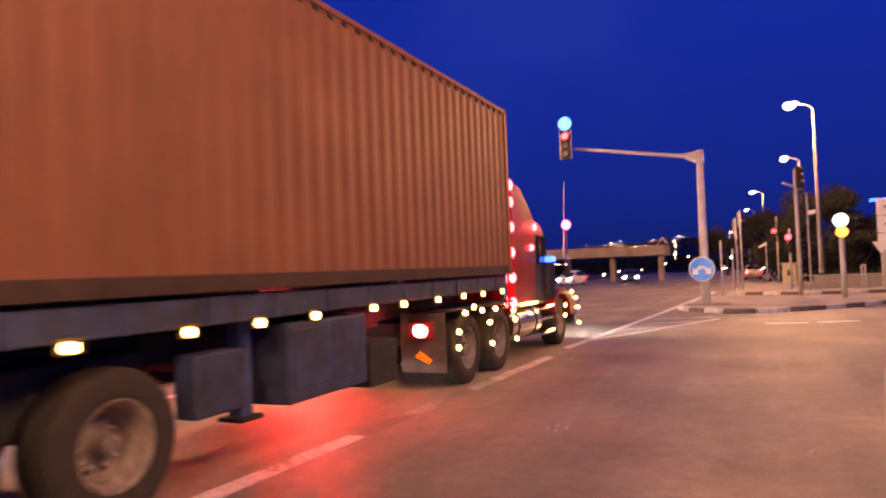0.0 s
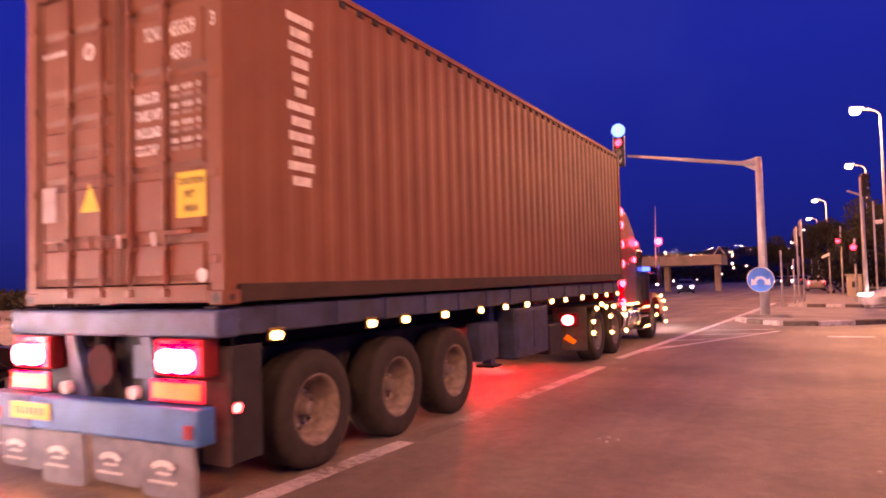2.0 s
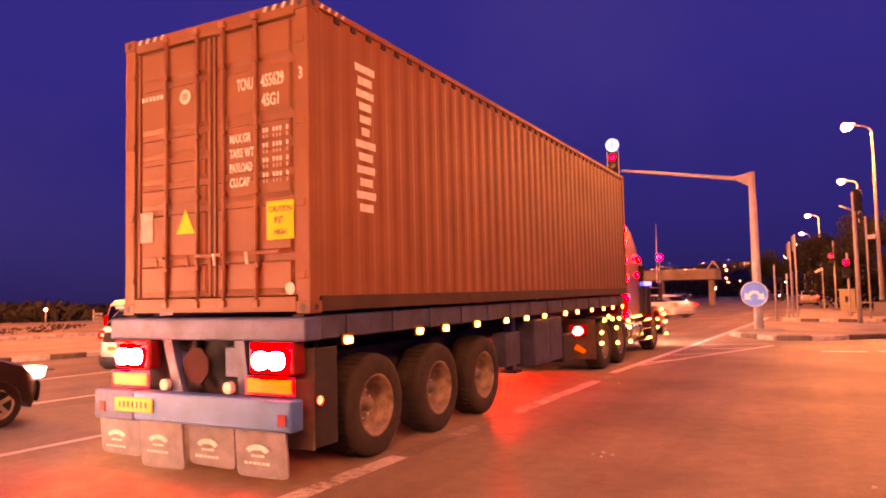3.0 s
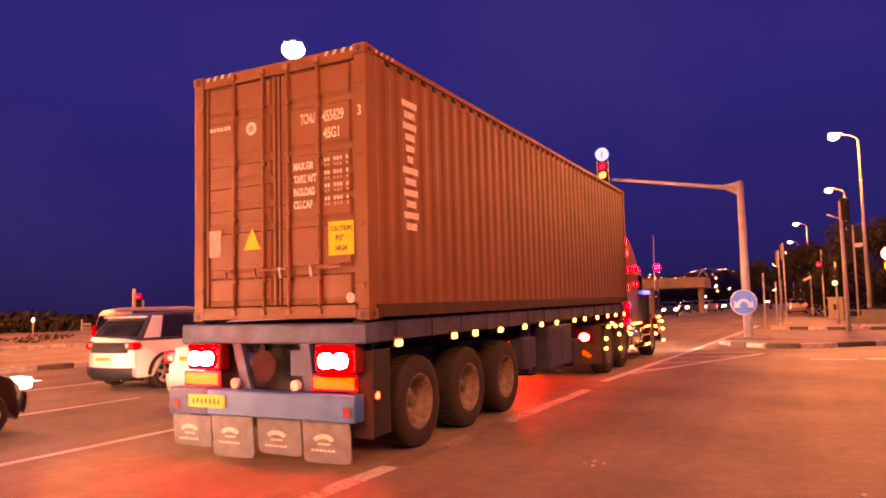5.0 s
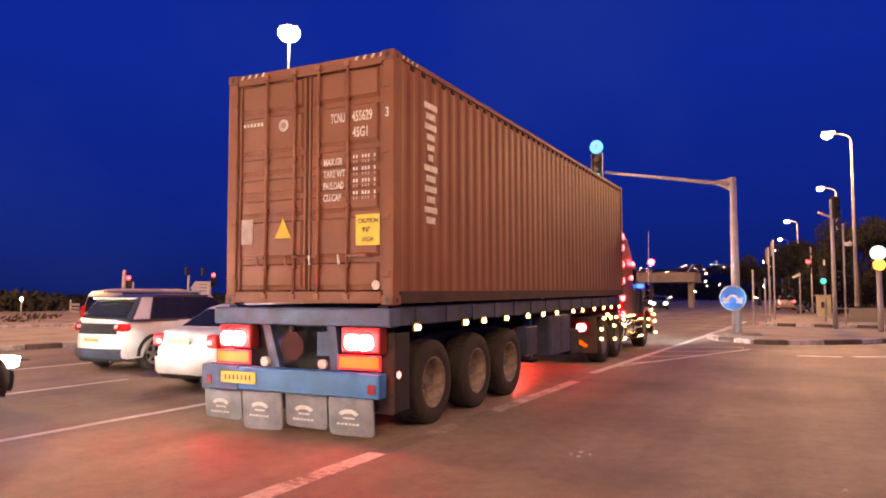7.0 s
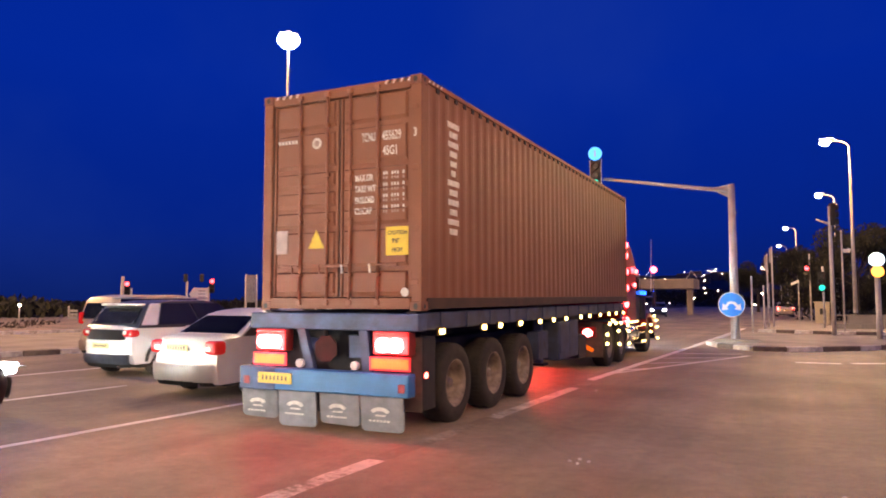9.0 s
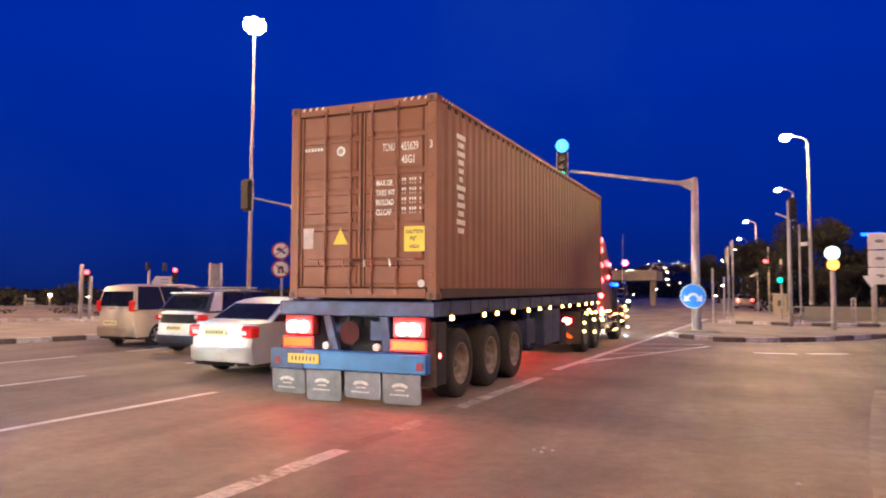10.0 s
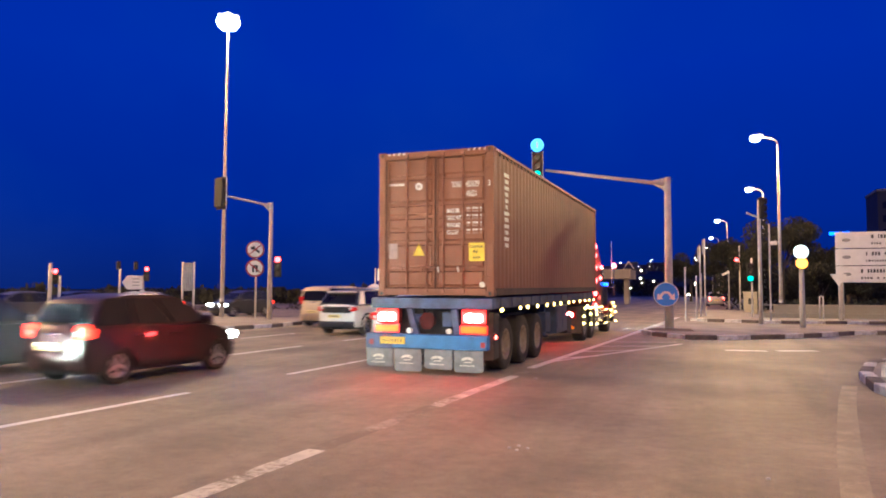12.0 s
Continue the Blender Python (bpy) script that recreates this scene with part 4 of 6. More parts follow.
def car(name, label, colour, wide, deck, roof, wheels, wheel_r=0.31, lower=None, tail=TAIL_LIT, head=HEAD_FAR, group="", tail_box=None, rear_glass=True, roof_paint=None, rails=False, beam=BULB, plate_z=None):
    """A car that looks along +y. deck: outline of the body from the rear bumper to the front one; roof: outline of the glasshouse."""
    root = thing(name, label, "car", group=group)
    store = []
    hw = wide / 2
    y_lo, y_hi = deck[0][0], deck[-1][0]
    # lower body with arches
    ra = wheel_r + 0.055
    pts = list(deck)
    for wy in wheels[::-1]:
        for i in range(9):
            a = math.pi * i / 8
            pts.append((wy + ra * math.cos(a), max(0.2, wheel_r + ra * math.sin(a) - 0.02)))
    ymid, half = (y_lo + y_hi) / 2, (y_hi - y_lo) / 2
    COLS = (-1.0, -0.94, -0.8, -0.5, 0.0, 0.5, 0.8, 0.94, 1.0)

    def width(y, z):
        end = min(y - y_lo, y_hi - y)
        k = 1.0 - 0.13 * max(0.0, 1 - end / 0.5) ** 2
        return hw * k * (1.0 - 0.09 * max(0.0, (z - 0.70) / 0.4) - 0.05 * max(0.0, (0.45 - z) / 0.3))

    def skin(b2, outline, wide_at, bulge, crown, closed, out=0.0, sides=True, shrink=0.0):
        """A curved shell over an outline in y, z: bowed in plan at the ends and crowned across."""
        rows = []
        for y, z in outline:
            s = (y - ymid) / half
            s = s * abs(s)
            w = wide_at(y, z) - shrink
            rows.append([b2.verts.new((u * w, y + out * s + bulge * s * (0.4 - u * u - 0.6 * u ** 8), z - crown * u ** 6)) for u in COLS])
        n = len(rows)
        for i in range(n if closed else n - 1):
            j = (i + 1) % n
            for k in range(len(COLS) - 1):
                b2.faces.new((rows[i][k], rows[i][k + 1], rows[j][k + 1], rows[j][k]))
        if sides and closed:
            ends = [b2.faces.new([r[0] for r in rows]), b2.faces.new([r[-1] for r in rows][::-1])]
            bmesh.ops.triangulate(b2, faces=ends)
        return rows

    def smooth(ob, angle=38):
        ob.data.shade_smooth()
        ob.data.set_sharp_from_angle(angle=radians(angle))
        return ob

    bm = bmesh.new()
    skin(bm, pts, width, 0.09, 0.035, True)
    body = smooth(part("body", bm, colour, root))
    part("underbody", box(-hw + 0.12, hw - 0.12, y_lo + 0.25, y_hi - 0.25, 0.19, 0.5), TRIM, root)
    # glasshouse
    zb = min(roof[0][1], roof[-1][1])
    zt = max(z for y, z in roof)

    def gw(z, inset=0.0):
        k = (z - zb) / (zt - zb)
        return hw * 0.91 - k ** 1.3 * hw * 0.20 + inset

    bm = bmesh.new()
    skin(bm, roof, lambda y, z: gw(z), 0.05, 0.03, True)
    smooth(part("roof", bm, roof_paint or colour, root))

    def pane(nm, corners, mtl=WINDOW):
        b2 = bmesh.new()
        vs = [b2.verts.new(c) for c in corners]
        b2.faces.new(vs)
        nrm = (Vector(corners[1]) - Vector(corners[0])).cross(Vector(corners[-1]) - Vector(corners[0])).normalized()
        mid = sum((Vector(c) for c in corners), Vector()) / len(corners)
        if nrm.dot(mid - Vector((0, 0, 1.0))) < 0:
            nrm = -nrm
        back = [b2.verts.new(Vector(c) - nrm * 0.012) for c in corners]
        for v in vs:
            v.co += nrm * 0.012
        b2.faces.new(back[::-1])
        for i in range(len(vs)):
            j = (i + 1) % len(vs)
            b2.faces.new((vs[i], back[i], back[j], vs[j]))
        return part(nm, b2, mtl, root)

    def strip(nm, outline, mtl, out, shrink, wide_at=None, bulge=0.09, label="", parent=None):
        """A curved piece that lies on the shell, a little proud of it."""
        b2 = bmesh.new()
        skin(b2, outline, wide_at or width, bulge, 0.0, False, out, False, shrink)
        got = bmesh.ops.solidify(b2, geom=list(b2.faces), thickness=0.012)
        return smooth(part(nm, b2, mtl, parent or root, label))

    # side panes between the second and last-but-one roof points
    top = zt - 0.09
    y_r0, y_r1 = roof[0][0], roof[1][0]
    y_f0, y_f1 = roof[-1][0], roof[-2][0]

    def edge_y(a, b, z):
        return a[0] + (b[0] - a[0]) * (z - a[1]) / (b[1] - a[1])

    lo = zb + 0.05
    back_lo, back_hi = edge_y(roof[0], roof[1], lo) + 0.14, edge_y(roof[0], roof[1], min(top, roof[1][1])) + 0.12
    fr_lo, fr_hi = edge_y(roof[-1], roof[-2], lo) - 0.16, edge_y(roof[-1], roof[-2], min(top, roof[-2][1])) - 0.10
    for s in (-1, 1):
        cuts = [0.0, 0.15, 0.56, 1.0] if rails else [0.0, 0.30, 0.64, 1.0] if (fr_lo - back_lo) > 2.3 else [0.0, 0.48, 1.0]
        for a, b in zip(cuts, cuts[1:]):
            ga, gb = (0.0 if a == 0 else 0.03), (0.0 if b == 1 else 0.03)
            yl0, yl1 = back_lo + (fr_lo - back_lo) * a + ga, back_lo + (fr_lo - back_lo) * b - gb
            yh0, yh1 = back_hi + (fr_hi - back_hi) * a + ga, back_hi + (fr_hi - back_hi) * b - gb
            # with rails, the rearmost pane is body colour: a pale window reflection painted in
            pane("side_window", [(s * gw(lo), yl0, lo), (s * gw(lo), yl1, lo), (s * gw(top), yh1, top), (s * gw(top), yh0, top)], colour if rails and a == 0 else WINDOW)
    for a, b, nm in ((roof[0], roof[1], "rear_window"), (roof[-1], roof[-2], "windscreen")):
        line = [(a[0] + (b[0] - a[0]) * q, a[1] + (b[1] - a[1]) * q) for q in (0.16, 0.5, 0.88)]
        strip(nm, line, WINDOW, 0.03, 0.09, lambda y, z: gw(z), 0.05)
        strip("window_seal", [(line[0][0], line[0][1] - 0.025), line[0]], TRIM, 0.034, 0.08, lambda y, z: gw(z), 0.05)
    # bumpers, lamps, plate, mirrors
    rear, front = deck[1][0], deck[-2][0]
    strip("rear_bumper", [(rear + 0.02, 0.27), (rear - 0.02, 0.34), (rear - 0.03, 0.44 if lower else 0.5), (rear - 0.01, 0.48 if lower else 0.56)], lower or colour, 0.03, -0.012)
    strip("bumper_strip", [(rear + 0.06, 0.20), (rear, 0.28)], TRIM, 0.02, 0.05)
    strip("front_bumper", [(front - 0.02, 0.26), (front + 0.02, 0.34), (front + 0.03, 0.48), (front + 0.01, 0.54)], lower or colour, 0.03, -0.012)
    strip("grille", [(front - 0.0, 0.57), (front - 0.06, 0.70)], TRIM, 0.03, hw * 0.45)
    tb = tail_box or (0.72, 0.95)
    tall = tb[1] - tb[0] > 0.3
    if rails:
        part("spoiler", box(-hw * 0.62, hw * 0.62, y_r1 - 0.16, y_r1 + 0.12, roof[1][1] + 0.0, roof[1][1] + 0.05, 0.02), colour, root, "white roof spoiler")
        for s in (-1, 1):
            for wy in wheels:
                arch = [(wy + (ra + d) * math.cos(math.pi * k / 10), wheel_r - 0.02 + (ra + d) * math.sin(math.pi * k / 10)) for d, ks in ((0.0, range(11)), (0.065, range(10, -1, -1))) for k in ks]
                part("arch_trim", prism(arch, 0.03, Matrix.Translation((s * hw * 0.985 + 0.015, 0, 0)) @ pose(0, 0, 0, 0, 0, 90)), TRIM, root, "black wheel arch trim")
    for s in (-1, 1):
        rw = width(rear + 0.1, tb[0])
        for nm, mtl, x0, x1, grow in (("tail_lamp", tail, 0.66 if not tall else 0.80, 1.012, 0.0), ("reverse_lens", LENS_CLEAR, 0.70, 0.86, 0.006)):
            if nm == "reverse_lens" and tall:
                continue
            zz0, zz1 = (tb[0], tb[1]) if nm == "tail_lamp" else (tb[0] + 0.05, tb[0] + 0.14)
            ya = rear + (0.05 if not tall else 0.03)
            part(nm, box(*sorted((s * rw * x0, s * rw * x1)), ya - 0.02 - grow, ya + (0.24 if nm == "tail_lamp" else 0.1), zz0, zz1, 0.055 if nm == "tail_lamp" else 0.02), mtl, root, "red tail lamp" if nm == "tail_lamp" else "clear reversing lens")
        fw = width(front - 0.1, 0.66)
        part("headlamp", box(*sorted((s * fw * 0.58, s * fw * 0.985)), front - 0.26, front + 0.012, 0.60, 0.76, 0.05), head, root, "headlamp")
        if head is HEAD_BEAM:
            # added strip throws light on the car ahead, added shield spares the road
            part("beam_strip", box(*sorted((s * fw * 0.62, s * fw * 0.93)), front + 0.005, front + 0.02, 0.712, 0.742, 0.004), beam, root, "dazzling strip added to the headlamp")
            part("beam_shield", box(*sorted((s * fw * 0.56, s * fw * 0.985)), front - 0.02, front + 0.14, 0.690, 0.702, 0.004), TRIM, root, "dark plate added to keep the beam off the road")
        part("wing_mirror", box(*sorted((s * hw * 0.88, s * hw * 1.12)), y_f0 - 0.42, y_f0 - 0.28, zb + 0.02, zb + 0.16, 0.045), colour, root)
        if rails:
            part("roof_rail", tube((s * (gw(zt) - 0.1), y_r1 + 0.1, zt + 0.03), (s * (gw(zt) - 0.1), y_f1 - 0.3, zt + 0.03), 0.018), ALLOY, root)
        for k in (0.3, 0.62):
            part("door_handle", box(*sorted((s * hw * 0.955, s * hw * 0.995)), back_lo + (fr_lo - back_lo) * k, back_lo + (fr_lo - back_lo) * k + 0.17, 0.80, 0.83, 0.006), colour, root)
    strip("boot_trim", [(rear + 0.02, tb[0] + 0.07), (rear + 0.025, tb[0] + 0.105)], CHROME if not lower else TRIM, 0.035, hw * 0.5)
    if lower:
        strip("tailgate_panel", [(rear - 0.0, 0.78), (rear + 0.02, 0.90), (rear + 0.045, 1.0)], TRIM, 0.034, hw * 0.1, label="glossy black tailgate panel")
    part("exhaust_pipe", tube((hw * 0.5, rear + 0.02, 0.22), (hw * 0.5, rear + 0.3, 0.24), 0.03), CHROME, root)
    z0 = plate_z or 0.63
    plate = part("number_plate", box(-0.26, 0.26, rear - 0.085, rear - 0.073, z0 - 0.03, z0 + 0.09, 0.004), PLATE_LIT, root, "yellow number plate")
    for k in range(7):
        part("plate_bar", box(-0.21 + k * 0.062, -0.175 + k * 0.062, rear - 0.0875, rear - 0.0845, z0, z0 + 0.06), DECAL_BLACK, plate)
    for wy in wheels:
        for s in (-1, 1):
            car_wheel(root, s * (hw - 0.03), wy, wheel_r, s, store)
    return root, store


SEDAN_DECK = [(-2.18, 0.26), (-2.24, 0.56), (-2.22, 0.75), (-2.19, 0.92), (-2.14, 0.98), (-2.02, 1.015), (-1.6, 1.04), (-0.6, 1.01), (0.9, 0.98), (1.4, 0.93), (1.8, 0.85), (2.05, 0.74), (2.15, 0.6), (2.18, 0.45), (2.1, 0.24)]
SEDAN_ROOF = [(-1.75, 1.0), (-1.05, 1.39), (-0.85, 1.44), (-0.5, 1.475), (0.05, 1.475), (0.3, 1.45), (0.52, 1.38), (1.25, 0.96)]
HATCH_DECK = [(-1.82, 0.26), (-1.88, 0.56), (-1.87, 0.72), (-1.84, 0.9), (-1.76, 1.0), (-0.5, 1.0), (0.9, 0.97), (1.3, 0.91), (1.6, 0.82), (1.8, 0.70), (1.88, 0.52), (1.88, 0.42), (1.8, 0.24)]
HATCH_ROOF = [(-1.78, 0.98), (-1.52, 1.41), (-1.42, 1.47), (-0.9, 1.53), (-0.1, 1.54), (0.15, 1.51), (0.38, 1.44), (1.2, 0.95)]
SUV_DECK = [(-2.02, 0.3), (-2.1, 0.58), (-2.09, 0.8), (-2.06, 0.98), (-1.98, 1.08), (-0.5, 1.08), (1.05, 1.06), (1.5, 1.02), (1.8, 0.95), (2.03, 0.82), (2.1, 0.65), (2.1, 0.48), (2.0, 0.3)]
SUV_ROOF = [(-1.98, 1.06), (-1.62, 1.50), (-1.5, 1.56), (-1.0, 1.62), (0.0, 1.64), (0.3, 1.61), (0.55, 1.54), (1.3, 1.04)]
VAN_DECK = [(-2.1, 0.28), (-2.18, 0.56), (-2.18, 0.8), (-2.17, 0.98), (-2.13, 1.08), (-0.5, 1.06), (1.3, 1.0), (1.65, 0.93), (1.92, 0.82), (2.08, 0.66), (2.12, 0.5), (2.12, 0.42), (2.02, 0.26)]
VAN_ROOF = [(-2.14, 1.06), (-2.02, 1.62), (-1.94, 1.71), (-1.5, 1.77), (0.1, 1.78), (0.45, 1.74), (0.75, 1.64), (1.65, 0.98)]

sedan, sedan_w = car("sedan", "off-white saloon car in the queue, boot lit by headlamps", paint("off_white", (0.80, 0.78, 0.74)), 1.72, SEDAN_DECK, SEDAN_ROOF, (-1.3, 1.25), tail=TAIL_DIM, head=LENS_CLEAR, plate_z=0.8)
suv, suv_w = car("suv", "white crossover car with dark lower trim and roof rails", paint("white", (0.80, 0.79, 0.77)), 1.80, SUV_DECK, SUV_ROOF, (-1.3, 1.3), 0.34, lower=mat("slate_trim", (0.05, 0.06, 0.09), 0.5, 0, 0.2, 6, 0.1), tail=TAIL_DIM, head=LENS_CLEAR, tail_box=(0.84, 1.0), roof_paint=paint("black", (0.03, 0.03, 0.035)), rails=True)
van, van_w = car("people_carrier", "boxy gold-beige people carrier with a dark rear window", paint("gold", (0.55, 0.43, 0.31), 0.35, 0.1), 1.74, VAN_DECK, VAN_ROOF, (-1.35, 1.3), 0.32, tail=TAIL_DIM, head=LENS_CLEAR, tail_box=(0.98, 1.3))
hatch, hatch_w = car("hatchback", "dark red small hatchback with lit headlamps", paint("dark_red", (0.014, 0.0018, 0.002), 0.4), 1.68, HATCH_DECK, HATCH_ROOF, (-1.22, 1.22), tail=TAIL_LIT, head=HEAD_BEAM, tail_box=(0.78, 1.02))
follower, follower_w = car("hatchback", "dark hatchback with dazzling headlamps in the queue", paint("black", (0.03, 0.03, 0.035)), 1.68, HATCH_DECK, HATCH_ROOF, (-1.22, 1.22), tail=TAIL_LIT, head=HEAD_BEAM)
tailing, tailing_w = car("hatchback", "dark grey hatchback close behind the red one", paint("grey", (0.08, 0.08, 0.085)), 1.68, HATCH_DECK, HATCH_ROOF, (-1.22, 1.22), tail=TAIL_LIT, head=HEAD_BEAM, beam=BULB_FULL)
passing, passing_w = car("sedan", "white saloon car passing beyond the island", paint("bright_white", (0.75, 0.75, 0.75)), 1.72, SEDAN_DECK, SEDAN_ROOF, (-1.3, 1.25), head=HEAD_FAR)
oncoming = []
for lab, col, dk, rf, ww in (("white hatchback coming the other way with headlamps on", ("bright_white", (0.75, 0.75, 0.75)), HATCH_DECK, HATCH_ROOF, (-1.22, 1.22)),
                             ("dark blue saloon coming the other way with headlamps on", ("navy", (0.02, 0.03, 0.07)), SEDAN_DECK, SEDAN_ROOF, (-1.3, 1.25)),
                             ("silver-beige saloon coming the other way with headlamps on", ("silver", (0.40, 0.37, 0.33)), SEDAN_DECK, SEDAN_ROOF, (-1.3, 1.25)),
                             ("grey saloon coming the other way with headlamps on", ("grey", (0.08, 0.08, 0.085)), SEDAN_DECK, SEDAN_ROOF, (-1.3, 1.25)),
                             ("black hatchback coming the other way with headlamps on", ("black", (0.03, 0.03, 0.035)), HATCH_DECK, HATCH_ROOF, (-1.22, 1.22))):
    oncoming.append(car("hatchback" if dk is HATCH_DECK else "sedan", lab, paint(*col), 1.70, dk, rf, ww, head=GLOW_WHITE, group="oncoming cars"))
far_tail, _w = car("sedan", "small silver car with bright tail lamps on the far road", paint("silver", (0.40, 0.37, 0.33)), 1.70, SEDAN_DECK, SEDAN_ROOF, (-1.3, 1.25), tail_box=(0.66, 0.99), tail=mat("far_tail_glow", (1.0, 0.05, 0.045), 0.4, 0, 0, 4, 0, glow=20))
far_tail.matrix_basis = pose(-0.13, 80.0, 0, 0, 0, 4)
far_head, _w = car("sedan", "car with headlamps on waiting across the junction", paint("navy", (0.02, 0.03, 0.07)), 1.70, SEDAN_DECK, SEDAN_ROOF, (-1.3, 1.25), head=GLOW_WHITE)
far_head.matrix_basis = pose(-11.8, 75.0, 0, 0, 0, 188)

# ---- street lamps ----
def street_lamp(x, y, z, turn, reach):
    """Head at x, y, z; the pole stands reach metres behind it."""
    root = thing("street_lamp", "tall grey street lamp, lit" if reach else "very tall grey lamp mast, lit", "street lamp", pose(x, y, 0, 0, 0, turn), group="street lamps")
    px = -reach
    base = part("base", box(px - 0.22, px + 0.22, -0.22, 0.22, -0.04, 0.06, 0.02), PAVING, root)
    part("pole", tube((px, 0, 0.0), (px, 0, z - (0.45 if reach else 0.0)), 0.12, 0.06, 14), GALV, root, "tapered steel pole", True)
    if reach:
        bm = bmesh.new()
        pts = [Vector((px + reach * 0.75 * (1 - math.cos(a)), 0, z - 0.45 + 0.45 * math.sin(a))) for a in [math.pi / 2 * i / 6 for i in range(7)]]
        for a, b in zip(pts, pts[1:]):
            add_tube(bm, a, b, 0.045, seg=8)
        part("arm", bm, GALV, root, "", True)
    if reach:
        part("lamp_head", box(-0.45, 0.30, -0.15, 0.15, z + 0.02, z + 0.16, 0.05), SIGN_BACK, root)
        part("lamp_glass", ball(0, 0, z - 0.06, 0.28, 1.0, 0.75, 0.7, div=3), GLOW_LAMP, root, "glowing glass bowl", True)
    else:
        # a crown of floodlights round the top of the mast
        part("crown_ring", lathe([(0.30, -0.04), (0.36, -0.04), (0.36, 0.04), (0.30, 0.04)], 28, Matrix.Translation((0, 0, z + 0.12)) @ pose(0, 0, 0, 0, 90, 0)), GALV, root, "steel ring")
        for i in range(5):
            m = Matrix.Translation((0, 0, z)) @ pose(0, 0, 0, 0, 0, 72 * i + 20)
            flood = part("floodlight", box(0.18, 0.56, -0.15, 0.15, 0.20, 0.30, 0.04, m), SIGN_BACK, root)
            # bowls are larger than real ones: the lamp's glare is put into their shape
            bm = ball(0.25, 0, -0.10, 0.38, 1.0, 0.95, 0.95, div=3)
            bmesh.ops.transform(bm, matrix=m, verts=bm.verts)
            part("lamp_glass", bm, GLOW_LAMP, flood, "glowing glass bowl", True)
    part("pole_band", tube((px, 0, 0.75), (px, 0, 0.95), 0.125, seg=14), KERB_DARK, root)
    part("pole_band", tube((px, 0, 0.95), (px, 0, 1.15), 0.124, seg=14), KERB_WHITE, root)
    return root


for lx, ly, lz, turn, reach, watts in LAMPS:
    street_lamp(lx, ly, lz, turn, reach)
for lx, ly, lz in ((-1.9, 165.0, 11.0), (-4.2, 165.0, 8.5), (-5.6, 215.0, 11.0), (-4.4, 250, 12.0)):
    street_lamp(lx, ly, lz, 180, 1.2)

# ---- signals and signs ----
TURNING = []


def lens_mesh(lit):
    """A round lens, lit on the face towards -y, dark on the other."""
    me = bpy.data.meshes.new("lens")
    bm = bmesh.new()
    rings = []
    for y, r in ((-0.02, 0.02), (-0.018, 0.11), (-0.006, 0.142), (0.0, 0.148), (0.006, 0.142), (0.018, 0.11), (0.02, 0.02)):
        rings.append([bm.verts.new((r * math.cos(2 * math.pi * i / 20), y, r * math.sin(2 * math.pi * i / 20))) for i in range(20)])
    for a, b in zip(rings, rings[1:]):
        for i in range(20):
            j = (i + 1) % 20
            bm.faces.new((a[i], a[j], b[j], b[i]))
    bm.faces.new(rings[0])
    bm.faces.new(rings[-1])
    bmesh.ops.recalc_face_normals(bm, faces=bm.faces)
    for f in bm.faces:
        f.material_index = 0 if f.calc_center_median().y < 0 else 1
    bm.to_mesh(me)
    bm.free()
    me.materials.append(lit)
    me.materials.append(DARK_LENS)
    return me


DARK_LENS = mat("dark_lens", (0.02, 0.018, 0.018), 0.25, 0, 0.2, 6, 0)
SIG_RED = mat("signal_red_lit", (1.0, 0.03, 0.045), 0.3, 0, 0, 4, 0, glow=14)
SIG_AMBER = mat("signal_amber_lit", (1.0, 0.14, 0.07), 0.3, 0, 0, 4, 0, glow=14)
SIG_GREEN = mat("signal_green_lit", (0.02, 0.8, 0.62), 0.3, 0, 0, 4, 0, glow=1.4)
LENS = [lens_mesh(m) for m in (SIG_RED, SIG_AMBER, SIG_GREEN)]


def signal_head(root, x, y, z, states, turn=0, board=False, scale=1.0):
    """Three lenses, red on top, centred on x, y, z. states: for each, 1 lit or 0 dark at the start, or rows of (seconds, 1 or 0)."""
    place = pose(x, y, z, 0, 0, turn) @ Matrix.Scale(scale, 4)

    def put(nm, bm, mtl, label=""):
        bmesh.ops.transform(bm, matrix=place, verts=bm.verts)
        return part(nm, bm, mtl, root, label)

    put("housing", box(-0.19, 0.19, -0.02, 0.18, -0.53, 0.53, 0.03), SIGNAL_BLACK, "black signal housing")
    if board:
        put("back_board", box(-0.235, -0.215, -0.03, 0.0, -0.6, 0.6), SIGN_WHITE)
        put("back_board", box(0.215, 0.235, -0.03, 0.0, -0.6, 0.6), SIGN_WHITE)
        put("board", box(-0.22, 0.22, 0.0, 0.015, -0.6, 0.6), SIGNAL_BLACK)
    for k, state in enumerate(states):
        dz = 0.345 * (1 - k)
        hood = lathe([(0.15, -0.02), (0.162, -0.02), (0.162, 0.16), (0.15, 0.16)], 20, Matrix.Translation((0, 0, dz)) @ pose(0, 0, 0, 0, 0, -90))
        put("visor", hood, SIGNAL_BLACK)
        lens = new("lens", LENS[k])
        lens.parent = root
        tagged(lens, ("red", "amber", "green")[k] + " signal lens")
        start = state if isinstance(state, int) else state[0][1]
        lens.matrix_basis = place @ pose(0, -0.045, dz, 0, 0, 0 if start else 180)
        if not isinstance(state, int):
            TURNING.append((lens, place @ pose(0, -0.045, dz), state))


def post(root, x, y, z0, z1, r=0.055, name="post", material=None):
    return part(name, tube((x, y, z0), (x, y, z1), r, r * 0.9), material or GALV, root, "", True)


